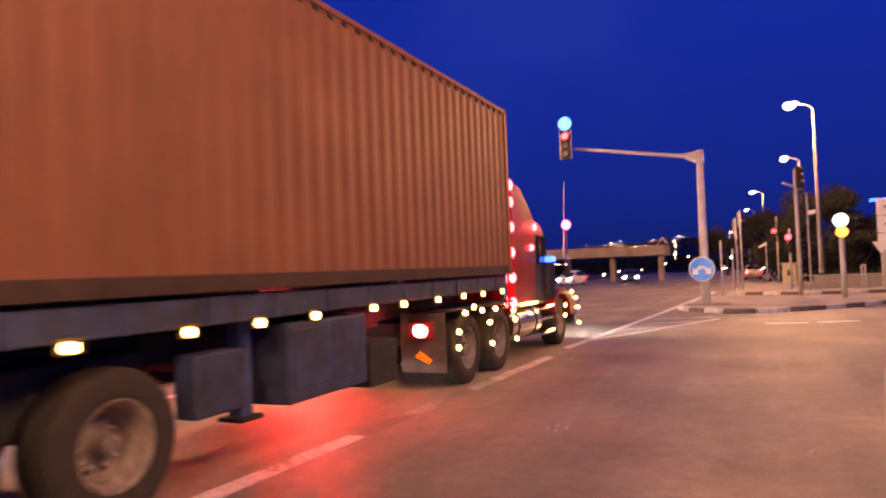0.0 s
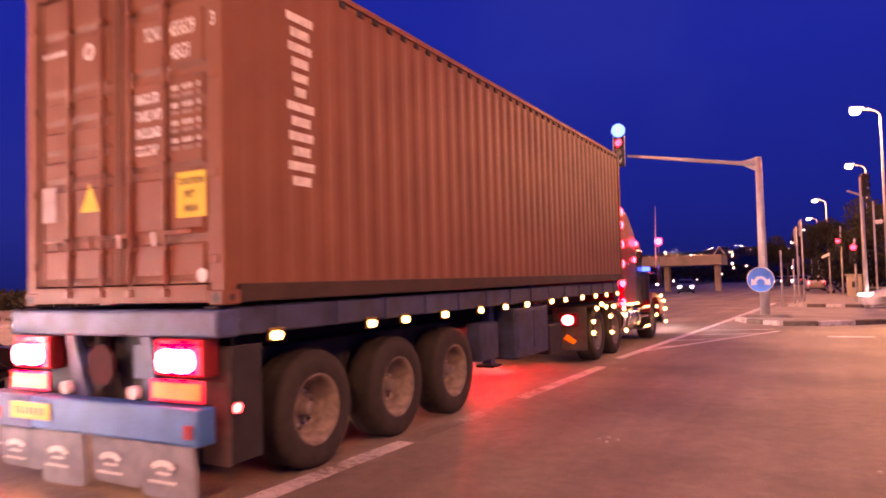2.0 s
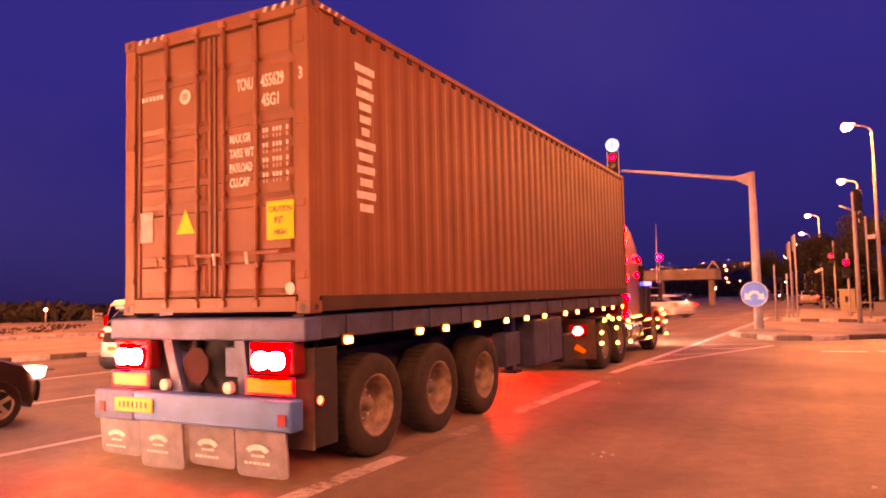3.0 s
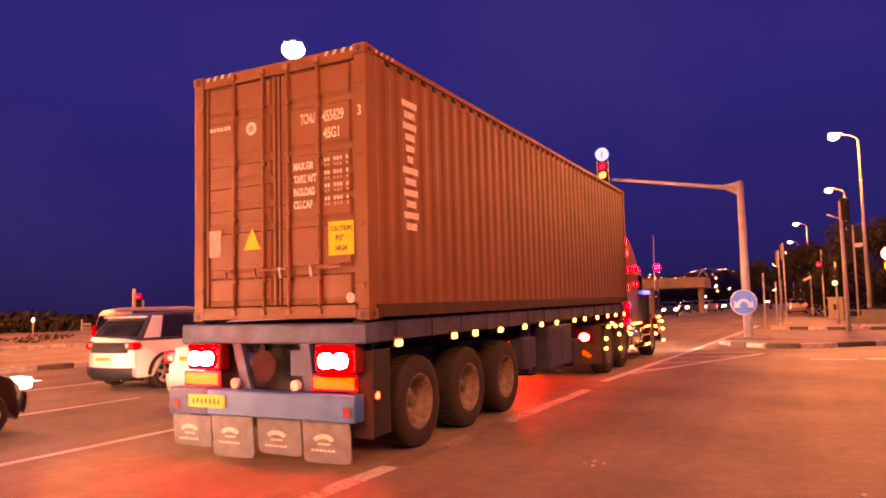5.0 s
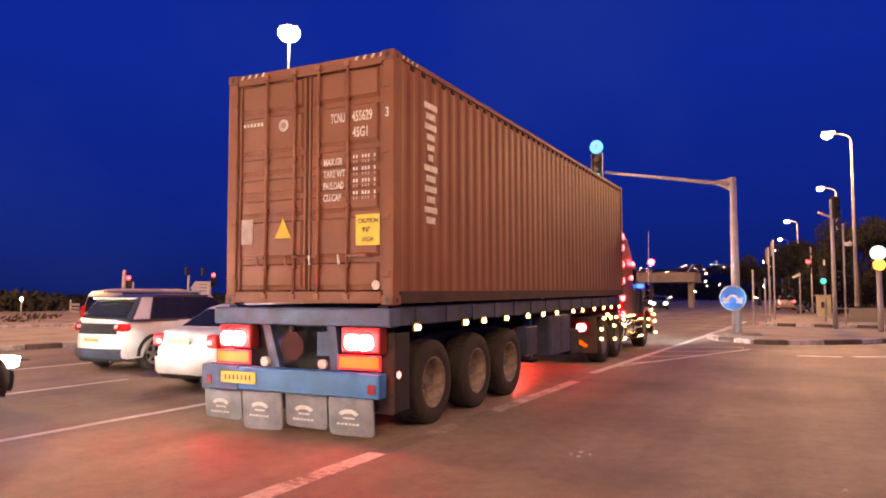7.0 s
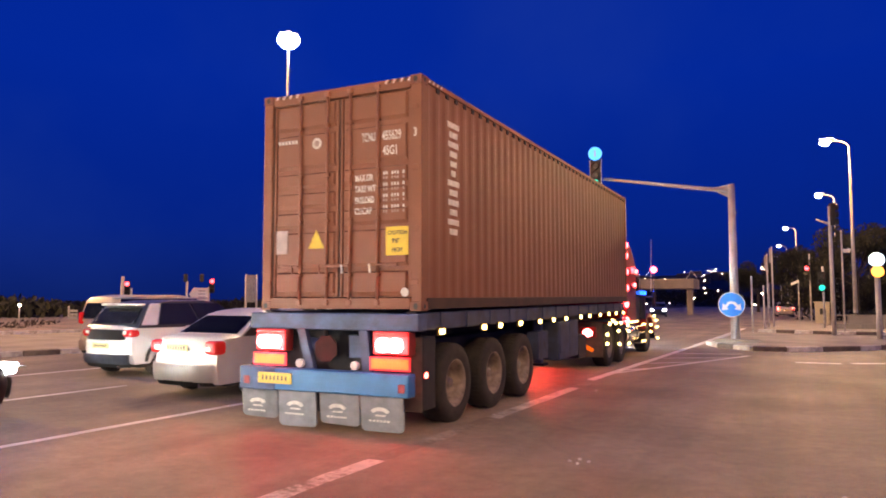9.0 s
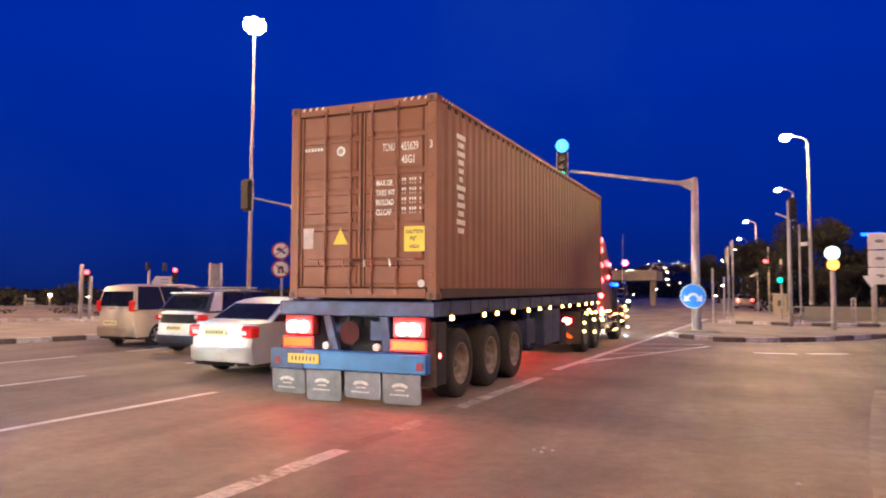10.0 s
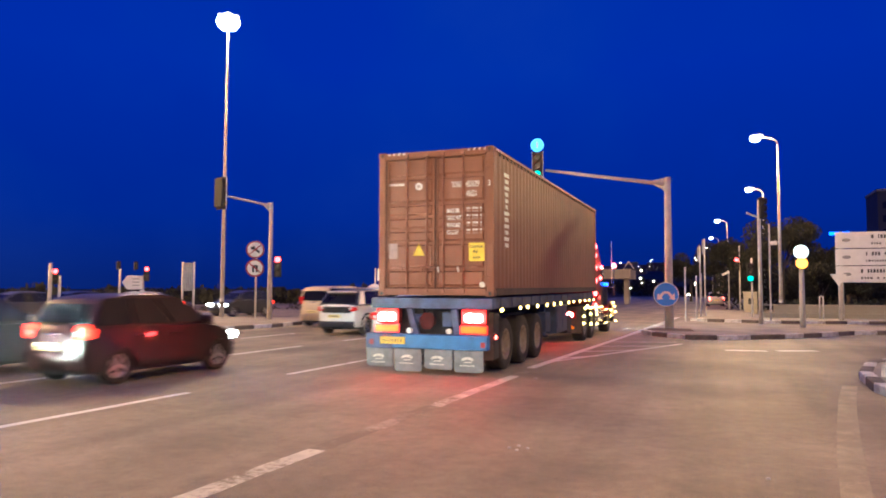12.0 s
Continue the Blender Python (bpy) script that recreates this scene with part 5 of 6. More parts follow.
def round_sign(root, x, y, z, r, face, rim=None, turn=0):
    place = pose(x, y, z, 0, 0, turn)

    def put(nm, bm, mtl, label=""):
        bmesh.ops.transform(bm, matrix=place, verts=bm.verts)
        return part(nm, bm, mtl, root, label)

    put("sign_plate", prism(ring(r, 32), 0.02), SIGN_BACK)
    put("sign_rim", prism(ring(r, 32), 0.003, Matrix.Translation((0, -0.0045, 0))), rim or SIGN_WHITE)
    put("sign_face", prism(ring(r * (0.94 if rim is None else 0.82), 32), 0.003, Matrix.Translation((0, -0.009, 0))), face)
    return put


# mast arm over the truck lane
mast = thing("signal_mast", "grey steel mast arm with a traffic signal over the lane", "traffic signal")
part("mast_foot", prism([(-0.95, 0), (0.95, 0), (0.72, 0.1), (-0.55, 0.1)], 0.9, Matrix.Translation((-1.67, 27.4, 0.12))), PAVING, mast, "sloped concrete foot")
part("mast_pole", tube((-1.67, 27.8, 0.12), (-1.67, 27.8, 5.95), 0.165, 0.115, 20), GALV, mast, "thick tapered pole", True)
part("mast_arm", tube((-1.67, 27.8, 5.68), (-6.40, 27.8, 6.50), 0.085, 0.055, 14), GALV, mast, "slender arm", True)
part("gusset", prism([(-1.6, 5.95), (-1.6, 5.35), (-2.25, 5.72), (-2.25, 5.86)], 0.05, Matrix.Translation((0, 27.775, 0))), GALV, mast)
signal_head(mast, -6.70, 27.7, 6.68, (((0, 1), (6.6, 0)), ((0, 0), (4.6, 1), (6.6, 0)), ((0, 0), (6.7, 1))), board=True)
part("lit_sign", prism(ring(0.27, 28, -6.70, 7.53), 0.06, Matrix.Translation((0, 27.62, 0))), GLOW_CYAN, mast, "lit round blue lane sign")
part("sign_arrow", box(-6.73, -6.67, 27.608, 27.618, 7.4, 7.66), SIGN_WHITE, mast)
put = round_sign(mast, -1.76, 27.55, 1.48, 0.46, SIGN_BLUE)
for s in (-1, 1):
    put("sign_arrow", prism([(s * 0.03, 0.12), (s * 0.12, 0.1), (s * 0.22, -0.02), (s * 0.3, 0.05), (s * 0.33, -0.2), (s * 0.1, -0.17), (s * 0.16, -0.1), (s * 0.08, 0.0), (s * 0.02, 0.03)], 0.003, Matrix.Translation((0, -0.0135, 0))), SIGN_WHITE, "white arrow")
put("sign_arrow", prism([(-0.05, 0.03), (0.05, 0.03), (0.05, 0.12), (-0.05, 0.12)], 0.003, Matrix.Translation((0, -0.0135, 0))), SIGN_WHITE)

# pole with a signal, seen from the side, on the far kerb
rs = thing("signal_mast", "grey signal pole with a dark head turned aside", "traffic signal")
part("mast_pole", tube((2.02, 37.6, 0.0), (2.02, 37.6, 6.1), 0.11, 0.07, 16), GALV, rs, "", True)
part("mast_arm", tube((2.0, 37.6, 5.25), (1.45, 37.6, 5.5), 0.05, 0.04), GALV, rs, "", True)
signal_head(rs, 2.2, 37.6, 5.7, (0, 0, 0), 105)
# green and red signal beyond
gs = thing("signal_post", "slim post with a small traffic signal", "traffic signal")
post(gs, 1.9, 43.5, 0.0, 3.5, 0.06)
signal_head(gs, 1.83, 43.35, 2.68, (((0, 1), (4.0, 0)), 0, ((0, 0), (4.0, 1))))
# further posts
for x, y, z in ((-1.42, 36.4, 2.75), (-1.0, 40.2, 2.4), (-0.85, 43.0, 4.2), (-0.62, 44.5, 4.7), (2.55, 38.9, 5.0), (2.9, 44.2, 3.2)):
    ps = thing("sign_post", "thin grey steel post", "post", group="thin posts")
    post(ps, x, y, 0.0, z, 0.045)
    part("post_cap", ball(x, y, z, 0.05), GALV, ps)
    if z > 4 and x < 0:
        part("sign_plate", box(x - 0.14, x + 0.0, y - 0.03, y - 0.01, z - 0.9, z - 0.05, 0.01), SIGN_BACK, ps)
ls = thing("signal_post", "post with a red signal far along the road", "traffic signal")
post(ls, 1.75, 60.0, 0.0, 5.2, 0.06)
signal_head(ls, 1.55, 59.8, 3.75, (1, 0, 0))
# amber beacon with a lit globe
bc = thing("crossing_beacon", "post with a lit white globe above a flashing amber lamp", "beacon")
post(bc, 3.3, 32.3, 0.1, 2.55, 0.11)
part("beacon_box", box(3.07, 3.53, 32.34, 32.5, 2.5, 3.02, 0.03), SIGNAL_BLACK, bc)
part("visor", lathe([(0.232, -0.02), (0.246, -0.02), (0.246, 0.26), (0.232, 0.26)], 24, Matrix.Translation((3.3, 32.34, 2.77)) @ pose(0, 0, 0, 0, 0, -90)), SIGNAL_BLACK, bc)
flasher = new("amber_lamp", lens_mesh(mat("amber_lit", (1.0, 0.36, 0.06), 0.3, 0, 0, 4, 0, glow=3.2)))
flasher.parent = bc
tagged(flasher, "flashing amber lamp")
FLASHER_AT = pose(3.3, 32.09, 2.77) @ Matrix.Scale(1.5, 4)
flasher.matrix_basis = FLASHER_AT
# lit for about half of every second
TURNING.append((flasher, FLASHER_AT, [(0, 1)] + [(n + dt, lit) for n in range(12) for dt, lit in ((0.40, 0), (0.86, 1))]))
part("globe", ball(3.3, 32.3, 3.25, 0.28, div=3), mat("globe_lit", (0.75, 0.92, 1.0), 0.3, 0, 0, 4, 0, glow=2.2), bc, "lit white globe", True)

# direction board with three panels
bd = thing("direction_board", "large white three-panel direction board on posts", "road sign")
for i in range(3):
    z = 2.08 + i * 0.88
    pn = part("panel", box(5.78, 9.2, 41.0, 41.06, z, z + 0.84, 0.02), SIGN_WHITE, bd, "white panel")
    rnd = random.Random(i)
    for k in range(2):
        x = 6.9 + 0.25 * i
        while x < 8.9:
            w = rnd.uniform(0.05, 0.11)
            part("word_bar", box(x, x + w, 40.992, 40.998, z + 0.5 - k * 0.32, z + (0.68 if k == 0 else 0.60) - k * 0.32), DECAL_BLACK, pn)
            x += w + (0.05 if rnd.random() < 0.75 else 0.2)
    part("emblem", prism(ring(0.2, 16, 6.28, 0), 0.004, Matrix.Translation((0, 40.992, z + 0.42)) @ Matrix.Diagonal((1, 1, 0.45, 1)) @ Matrix.Translation((0, 0, 0))), SIGN_BACK, pn)
for x in (6.05, 8.9):
    part("board_post", tube((x, 41.1, 0.0), (x, 41.1, 4.7), 0.09), GALV, bd, "", True)
yd = thing("give_way_sign", "back of a triangular give-way sign on a post", "road sign")
post(yd, 5.86, 40.6, 0.1, 2.45)
part("sign_plate", prism([(5.45, 2.5), (6.2, 2.5), (5.84, 1.86)], 0.02, Matrix.Translation((0, 40.54, 0))), SIGN_WHITE, yd, "pale triangle")
hp = thing("hoop_barrier", "low steel hoop on the pavement", "barrier")
for x in (5.15, 5.32):
    post(hp, x, 42.3, 0.0, 1.35, 0.04)
part("hoop_top", tube((5.15, 42.3, 1.35), (5.32, 42.3, 1.35), 0.04), GALV, hp)
# small lit signs along the far road
ys = thing("warning_sign", "pair of small yellow panels on a post", "road sign")
post(ys, 1.79, 75.1, 0.0, 1.5, 0.05)
for x0 in (1.38, 1.82):
    part("sign_panel", box(x0, x0 + 0.40, 75.0, 75.04, 1.52, 1.96, 0.02), DECAL_YELLOW, ys, "yellow panel")
fs = thing("road_sign", "small cream plate tilted on a tall thin post", "road sign")
post(fs, 0.98, 62.1, 0.0, 3.3, 0.045)
part("sign_plate", prism([(0.42, 3.0), (0.5, 2.86), (1.06, 3.1), (1.0, 3.3)], 0.03, Matrix.Translation((0, 62.0, 0))), SIGN_WHITE, fs, "cream plate")
cc = thing("traffic_camera", "pale camera on a short bracket on the lamp pole", "camera")
part("bracket", tube((3.5, 45.9, 4.5), (3.3, 45.8, 4.62), 0.04), GALV, cc)
part("camera_body", box(3.02, 3.42, 45.65, 45.85, 4.36, 4.58, 0.05), SIGN_WHITE, cc, "pale housing")
part("camera_lens", tube((3.03, 45.75, 4.46), (2.96, 45.75, 4.45), 0.07), SIGNAL_BLACK, cc)
# cabinet
cb = thing("utility_cabinet", "grey concrete utility cabinet at the end of the wall", "cabinet")
part("cabinet_body", box(1.8, 2.7, 54.0, 54.7, 0, 1.5, 0.04), WALL_CONC, cb)
part("cabinet_hatch", box(2.1, 2.45, 53.97, 54.0, 0.7, 1.1, 0.02), CHASSIS, cb)
part("cabinet_roof", box(1.7, 2.8, 53.9, 54.8, 1.5, 1.58, 0.02), WALL_CONC, cb)
# low wall
wl_root = thing("low_wall", "long low wall of pale concrete blocks", "wall", kind="structure")
stone = None
for i in range(26):
    for row in range(2):
        ob = part("block", box(0, 1.19, -0.15, 0.15, 0, 0.40, 0.015), WALL_CONC, wl_root) if stone is None else new("block", stone)
        stone = ob.data
        ob.parent = wl_root
        u = i * 1.2 + (0.6 if row else 0.0)
        ob.matrix_basis = pose(2.4 + u * 0.995, 43.4 + u * 0.10, row * 0.405, 0, 0, 5.7)
part("coping", box(0, 32, -0.19, 0.19, 0.81, 0.88, 0.015, pose(2.4, 43.4, 0, 0, 0, 5.7)), WALL_CONC, wl_root)

# median on the other side: mast arm seen from behind, signs
ml = thing("signal_mast", "grey mast arm with a black signal seen from behind", "traffic signal")
part("mast_pole", tube((-20.65, 29.2, 0.12), (-20.65, 29.2, 5.95), 0.13, 0.10, 16), GALV, ml, "", True)
part("mast_arm", tube((-20.65, 29.2, 5.78), (-22.9, 28.1, 6.3), 0.06, 0.045), GALV, ml, "", True)
part("gusset", prism([(-0.05, 5.95), (-0.05, 5.45), (-0.4, 5.85)], 0.05, Matrix.Translation((-20.65, 29.15, 0)) @ pose(0, 0, 0, 0, 0, 26)), GALV, ml)
signal_head(ml, -22.75, 28.0, 6.35, (0, 0, 0), 175, board=True, scale=1.35)
signal_head(ml, -20.35, 29.4, 2.75, (1, 0, 0), 35)
ns = thing("prohibition_sign", "two round no-turn signs with red rims on a post", "road sign")
post(ns, -22.0, 29.9, 0.1, 4.1)
for z in (3.64, 2.70):
    put = round_sign(ns, -22.0, 29.8, z, 0.46, SIGN_WHITE, SIGN_RED, 36)
    put("sign_arrow", prism([(-0.14, -0.22), (-0.04, -0.22), (-0.04, 0.04), (0.04, 0.04), (0.04, -0.22), (0.14, -0.22), (0.14, 0.14), (-0.14, 0.14)] if z < 3 else [(-0.05, 0.0), (0.2, -0.2), (0.24, -0.1), (0.02, 0.08), (-0.06, 0.2), (-0.24, 0.1), (-0.2, 0.0)], 0.003, Matrix.Translation((0, -0.0135, 0))), DECAL_BLACK, "black arrow")
    put("sign_bar", box(-0.36, 0.36, -0.0185, -0.0145, -0.03, 0.03, 0, pose(0, 0, 0, 0, 40 if z < 3 else -40, 0)), SIGN_RED)
s1 = thing("signal_post", "post with a red signal on the median", "traffic signal")
post(s1, -28.1, 23.0, 0.12, 2.75, 0.09)
post(s1, -27.75, 23.2, 0.12, 2.2, 0.07)
part("post_foot", box(-28.6, -27.4, 22.6, 23.6, 0.1, 0.22, 0.03), KERB_WHITE, s1)
signal_head(s1, -27.78, 23.0, 2.15, (1, 0, 0), 45, scale=0.68)
s2 = thing("direction_sign", "grey arrow-shaped direction sign with signals on two posts", "road sign")
post(s2, -27.3, 26.2, 0.12, 2.6, 0.06)
post(s2, -26.5, 26.9, 0.12, 2.3, 0.06)
part("arrow_plate", prism([(-0.5, 0.0), (-0.28, -0.34), (0.42, -0.34), (0.42, 0.34), (-0.28, 0.34)], 0.03, Matrix.Translation((-26.72, 26.48, 1.92)) @ pose(0, 0, 0, 0, 0, 44)), SIGN_WHITE, s2, "pale arrow plate")
for k in range(3):
    part("word_bar", box(-0.05, 0.28, -0.006, -0.002, 0.16 - k * 0.16, 0.2 - k * 0.16, 0, Matrix.Translation((-26.72, 26.48, 1.92)) @ pose(0, 0, 0, 0, 0, 44)), SIGN_BACK, s2)
signal_head(s2, -26.2, 26.8, 2.35, (1, 0, 0), 44, scale=0.68)
for x, y in ((-27.2, 26.0), (-26.6, 26.5)):
    part("small_lamp", box(x - 0.06, x + 0.06, y - 0.1, y + 0.1, 2.55, 2.95, 0.03), SIGNAL_BLACK, s2)
round_sign(s2, -26.45, 26.8, 1.35, 0.2, SIGN_WHITE, None, 44)
s3 = thing("road_board", "tall grey road board on two posts, seen edge on", "road sign")
for x, y in ((-29.95, 33.5), (-29.45, 33.9)):
    post(s3, x, y, 0.0, 3.25, 0.07)
for k in range(5):
    part("board_slat", box(0.05 + k * 0.11, 0.15 + k * 0.11, -0.03, 0.0, 1.5, 3.2, 0.008, Matrix.Translation((-29.95, 33.45, 0)) @ pose(0, 0, 0, 0, 0, 38)), SIGN_BACK, s3)
s4 = thing("road_sign", "round sign and plate seen from behind", "road sign")
post(s4, -19.0, 37.5, 0.0, 2.9)
part("sign_plate", prism(ring(0.55, 24), 0.02, Matrix.Translation((-19.0, 37.4, 1.4)) @ pose(0, 0, 0, 0, 0, 27)), SIGN_WHITE, s4)
part("sign_plate", box(-18.85, -18.5, 37.45, 37.48, 2.15, 2.85, 0.01), SIGN_WHITE, s4)
s5 = thing("road_sign", "tan board with a dark symbol on posts", "road sign")
post(s5, -17.6, 38.6, 0.0, 2.9)
part("sign_plate", box(-17.75, -16.85, 38.5, 38.54, 1.2, 2.8, 0.02), mat("tan_board", (0.45, 0.30, 0.14), 0.6, 0, 0.2, 4, 0), s5)
part("sign_symbol", box(-17.4, -17.1, 38.49, 38.498, 1.6, 2.3), DECAL_BLACK, s5)
s6 = thing("lamp_post", "short pale post with a curved lamp arm", "street lamp")
post(s6, -15.3, 42.0, 0.0, 4.2)
part("lamp_arm", tube((-15.3, 42.0, 4.2), (-14.7, 42.0, 4.3), 0.04), GALV, s6)
part("lamp_head", box(-14.9, -14.5, 41.9, 42.1, 4.24, 4.34, 0.03), SIGN_BACK, s6)
for x, y, z in ((-55.6, 42.4, 0.95), (-53.8, 44.9, 0.8), (-59.0, 38.0, 1.1)):
    bl = thing("path_lamp", "small lit lamp on a short post", "path lamp", group="path lamps")
    post(bl, x, y, -0.05, z, 0.06)
    part("lamp_globe", ball(x, y, z + 0.1, 0.11), GLOW_LAMP, bl, "lit globe", True)
nb = thing("notice_board", "small dark notice frame on posts", "notice")
post(nb, -56.5, 40.8, -0.05, 1.1, 0.07)
for k in range(3):
    part("notice_slat", box(-56.4, -55.2, 40.7, 40.75, -0.0 + k * 0.3, 0.2 + k * 0.3), SIGN_BACK, nb)

# ---- far structures ----
CANOPY = mat("stained_concrete", (0.27, 0.225, 0.195), 0.9, 0, 0.3, 0.5, 0.2, 20)
cn = thing("roadside_canopy", "pale concrete canopy on pillars far along the road", "canopy")
part("canopy_roof", box(-30, -9.3, 84, 90, 3.0, 4.15, 0.05), CANOPY, cn, "thick pale slab")
for x in (-27, -21, -15.5, -9.9):
    part("pillar", box(x - 0.3, x + 0.3, 85, 86, 0, 3.0, 0.05), CANOPY, cn)
for x in (-10.1,):
    part("truss_bar", tube((x, 84.0, 4.15), (x + 0.6, 84.0, 5.0), 0.05), GALV, cn)
    part("truss_bar", tube((x + 1.2, 84.0, 4.15), (x + 0.6, 84.0, 5.0), 0.05), GALV, cn)
tw = thing("tower_block", "dark tall building on the skyline", "building")
part("facade", box(37, 52, 196, 210, 0, 26), mat("dark_facade", (0.06, 0.06, 0.07), 0.7, 0, 0.2, 0.2, 0), tw)
for k in range(7):
    for j in range(5):
        part("window", box(38 + j * 2.9, 39.8 + j * 2.9, 195.9, 195.99, 2 + k * 3.3, 3.6 + k * 3.3), WINDOW, tw)
part("roof_edge", box(36.8, 52.2, 195.8, 210.2, 26, 26.6), WALL_CONC, tw)
bs = thing("shop_sign", "lit blue sign on a low building behind the trees", "sign")
part("sign_box", box(20.2, 23.6, 150.0, 150.3, 12.3, 12.9, 0.05), GLOW_BLUE, bs)
part("sign_pole", tube((22, 150.4, 0), (22, 150.4, 12.3), 0.3), GALV, bs)

bm = bmesh.new()
NX, NY = 60, 14
grid = [[None] * (NY + 1) for i in range(NX + 1)]
for i in range(NX + 1):
    for j in range(NY + 1):
        x, y = -260 + i * 6.2, 330 + j * 22
        prof = max(0.0, 1 - ((x + 55) / 190) ** 2)
        h = (j / NY) ** 0.8 * prof * 24 + 3.0 * noise.noise(Vector((x * 0.02, y * 0.02, 0))) * (j / NY)
        grid[i][j] = bm.verts.new((x, y, max(-0.05, h) - 0.02))
for i in range(NX):
    for j in range(NY):
        bm.faces.new((grid[i][j], grid[i + 1][j], grid[i + 1][j + 1], grid[i][j + 1]))
tagged(part("hill", bm, LEAF, smooth=True), "dark hillside with scattered lights on the skyline", "hill", kind="structure")
rnd = random.Random(7)
bm, bm2 = bmesh.new(), bmesh.new()
for k in range(90):
    j = rnd.uniform(0.25, 1.0) ** 0.6
    y = 330 + j * 300
    x = rnd.uniform(-0.26, 0.09) * y
    prof = max(0.0, 1 - ((x + 55) / 190) ** 2)
    z = j ** 0.8 * prof * 24 + rnd.uniform(1.0, 5)
    bmesh.ops.create_icosphere(bm, subdivisions=1, radius=rnd.uniform(0.05, 0.15), matrix=Matrix.Translation((x, y - 3, z)))
    add_box(bm2, x - rnd.uniform(3, 8), x + rnd.uniform(3, 8), y, y + 8, z - 7, z - rnd.uniform(1.0, 3.0))
tagged(part("hill_lights", bm, GLOW_LAMP), "scattered warm lights on the far hill", "lights", kind="stuff")
tagged(part("hill_houses", bm2, mat("far_house", (0.10, 0.09, 0.085), 0.9, 0, 0.3, 0.1, 0)), "dark small houses on the far hill", "houses", kind="stuff")
bm = bmesh.new()
for k in range(22):
    x, y = rnd.uniform(-26, -3), rnd.uniform(92, 190)
    bmesh.ops.create_icosphere(bm, subdivisions=1, radius=rnd.uniform(0.08, 0.17), matrix=Matrix.Translation((x, y, rnd.choice((0.7, 1.0, 2.2, 3.2, 4.5)))))
tagged(part("far_lamps", bm, GLOW_LAMP), "small lights far along the road", "lights", kind="stuff")

# ---- planting ----
def leaf_cloud(bm, centre, radii, count, size, rnd):
    for k in range(count):
        d = Vector((rnd.gauss(0, 1), rnd.gauss(0, 1), rnd.gauss(0, 1))).normalized() * rnd.uniform(0.55, 1.03)
        p = Vector(centre) + Vector((d.x * radii[0], d.y * radii[1], d.z * radii[2]))
        q = Euler((rnd.uniform(0, 6.3), rnd.uniform(0, 6.3), rnd.uniform(0, 6.3))).to_matrix()
        s = size * rnd.uniform(0.6, 1.3)
        vs = [bm.verts.new(p + q @ Vector(c) * s) for c in ((-0.5, 0, 0), (0, -0.28, 0.05), (0.5, 0, 0), (0, 0.28, 0.05))]
        bm.faces.new(vs)


def tree(x, y, h, spread, seed):
    rnd = random.Random(seed)
    root = thing("tree", "dark broad tree behind the low wall" if spread > 2 else "slim young tree behind the low wall", "tree", pose(x, y, 0), group="roadside trees")
    bm = bmesh.new()
    add_tube(bm, (0, 0, -0.1), (0.1, 0, h * 0.45), 0.05 * h * 0.5 + 0.05, 0.06 + 0.01 * h, 10)
    crown = bmesh.new()
    for k in range(9):
        a = rnd.uniform(0, 6.28)
        rr = spread * rnd.uniform(0.25, 0.75)
        tip = (rr * math.cos(a), rr * math.sin(a), h * rnd.uniform(0.5, 0.86))
        add_tube(bm, (0.08, 0, h * rnd.uniform(0.3, 0.45)), tip, 0.06, 0.02, 6)
        leaf_cloud(crown, tip, (spread * rnd.uniform(0.32, 0.5), spread * 0.45, h * rnd.uniform(0.1, 0.18)), 1100, 0.02 * h + 0.07, rnd)
    part("trunk", bm, BARK, root, "", True)
    tagged(part("crown", crown, LEAF, root), "dark leafy crown", kind="stuff")


for k, (x, y, h, s) in enumerate(((4.7, 60, 7.9, 3.4), (9.5, 62, 5.8, 3.0), (13.5, 57, 6.2, 3.0), (0.6, 84, 7.5, 3.6), (18, 60, 7.5, 3.4), (6.2, 50.5, 4.0, 1.6), (8.3, 52, 3.6, 1.6), (-3.5, 110, 7.5, 4.0), (3.0, 110, 9.0, 4.0), (25, 70, 8, 4))):
    tree(x, y, h, s, 40 + k)
rnd = random.Random(3)
bm = bmesh.new()
for k in range(70):
    x = rnd.uniform(3, 34)
    leaf_cloud(bm, (x, 45.5 + rnd.uniform(0, 6), rnd.uniform(0.3, 0.8)), (0.9, 0.8, 0.5), 70, 0.28, rnd)
tagged(part("shrubs", bm, LEAF), "low dark shrubs behind the wall", "shrubs", kind="stuff")
bm = bmesh.new()
for k in range(170):
    x = rnd.uniform(1.5, 46)
    leaf_cloud(bm, (x, 66 + rnd.uniform(0, 9), rnd.uniform(0.5, 3.6)), (2.4, 1.6, rnd.uniform(0.8, 1.5)), 240, 0.36, rnd)
for k in range(150):
    y = rnd.uniform(80, 240)
    leaf_cloud(bm, (rnd.uniform(7, 16) + 0.01 * y, y, rnd.uniform(0.5, 4.5)), (2.6, 3.2, rnd.uniform(1.0, 2.0)), 160, 0.5, rnd)
for k in range(120):
    y = rnd.uniform(195, 260)
    leaf_cloud(bm, (rnd.uniform(-60, 14), y, rnd.uniform(0.5, 4.0)), (4.5, 3.2, rnd.uniform(1.0, 2.0)), 80, 0.9, rnd)
tagged(part("thicket", bm, LEAF), "dark dense trees along the far road", "trees", kind="stuff")
bm = bmesh.new()
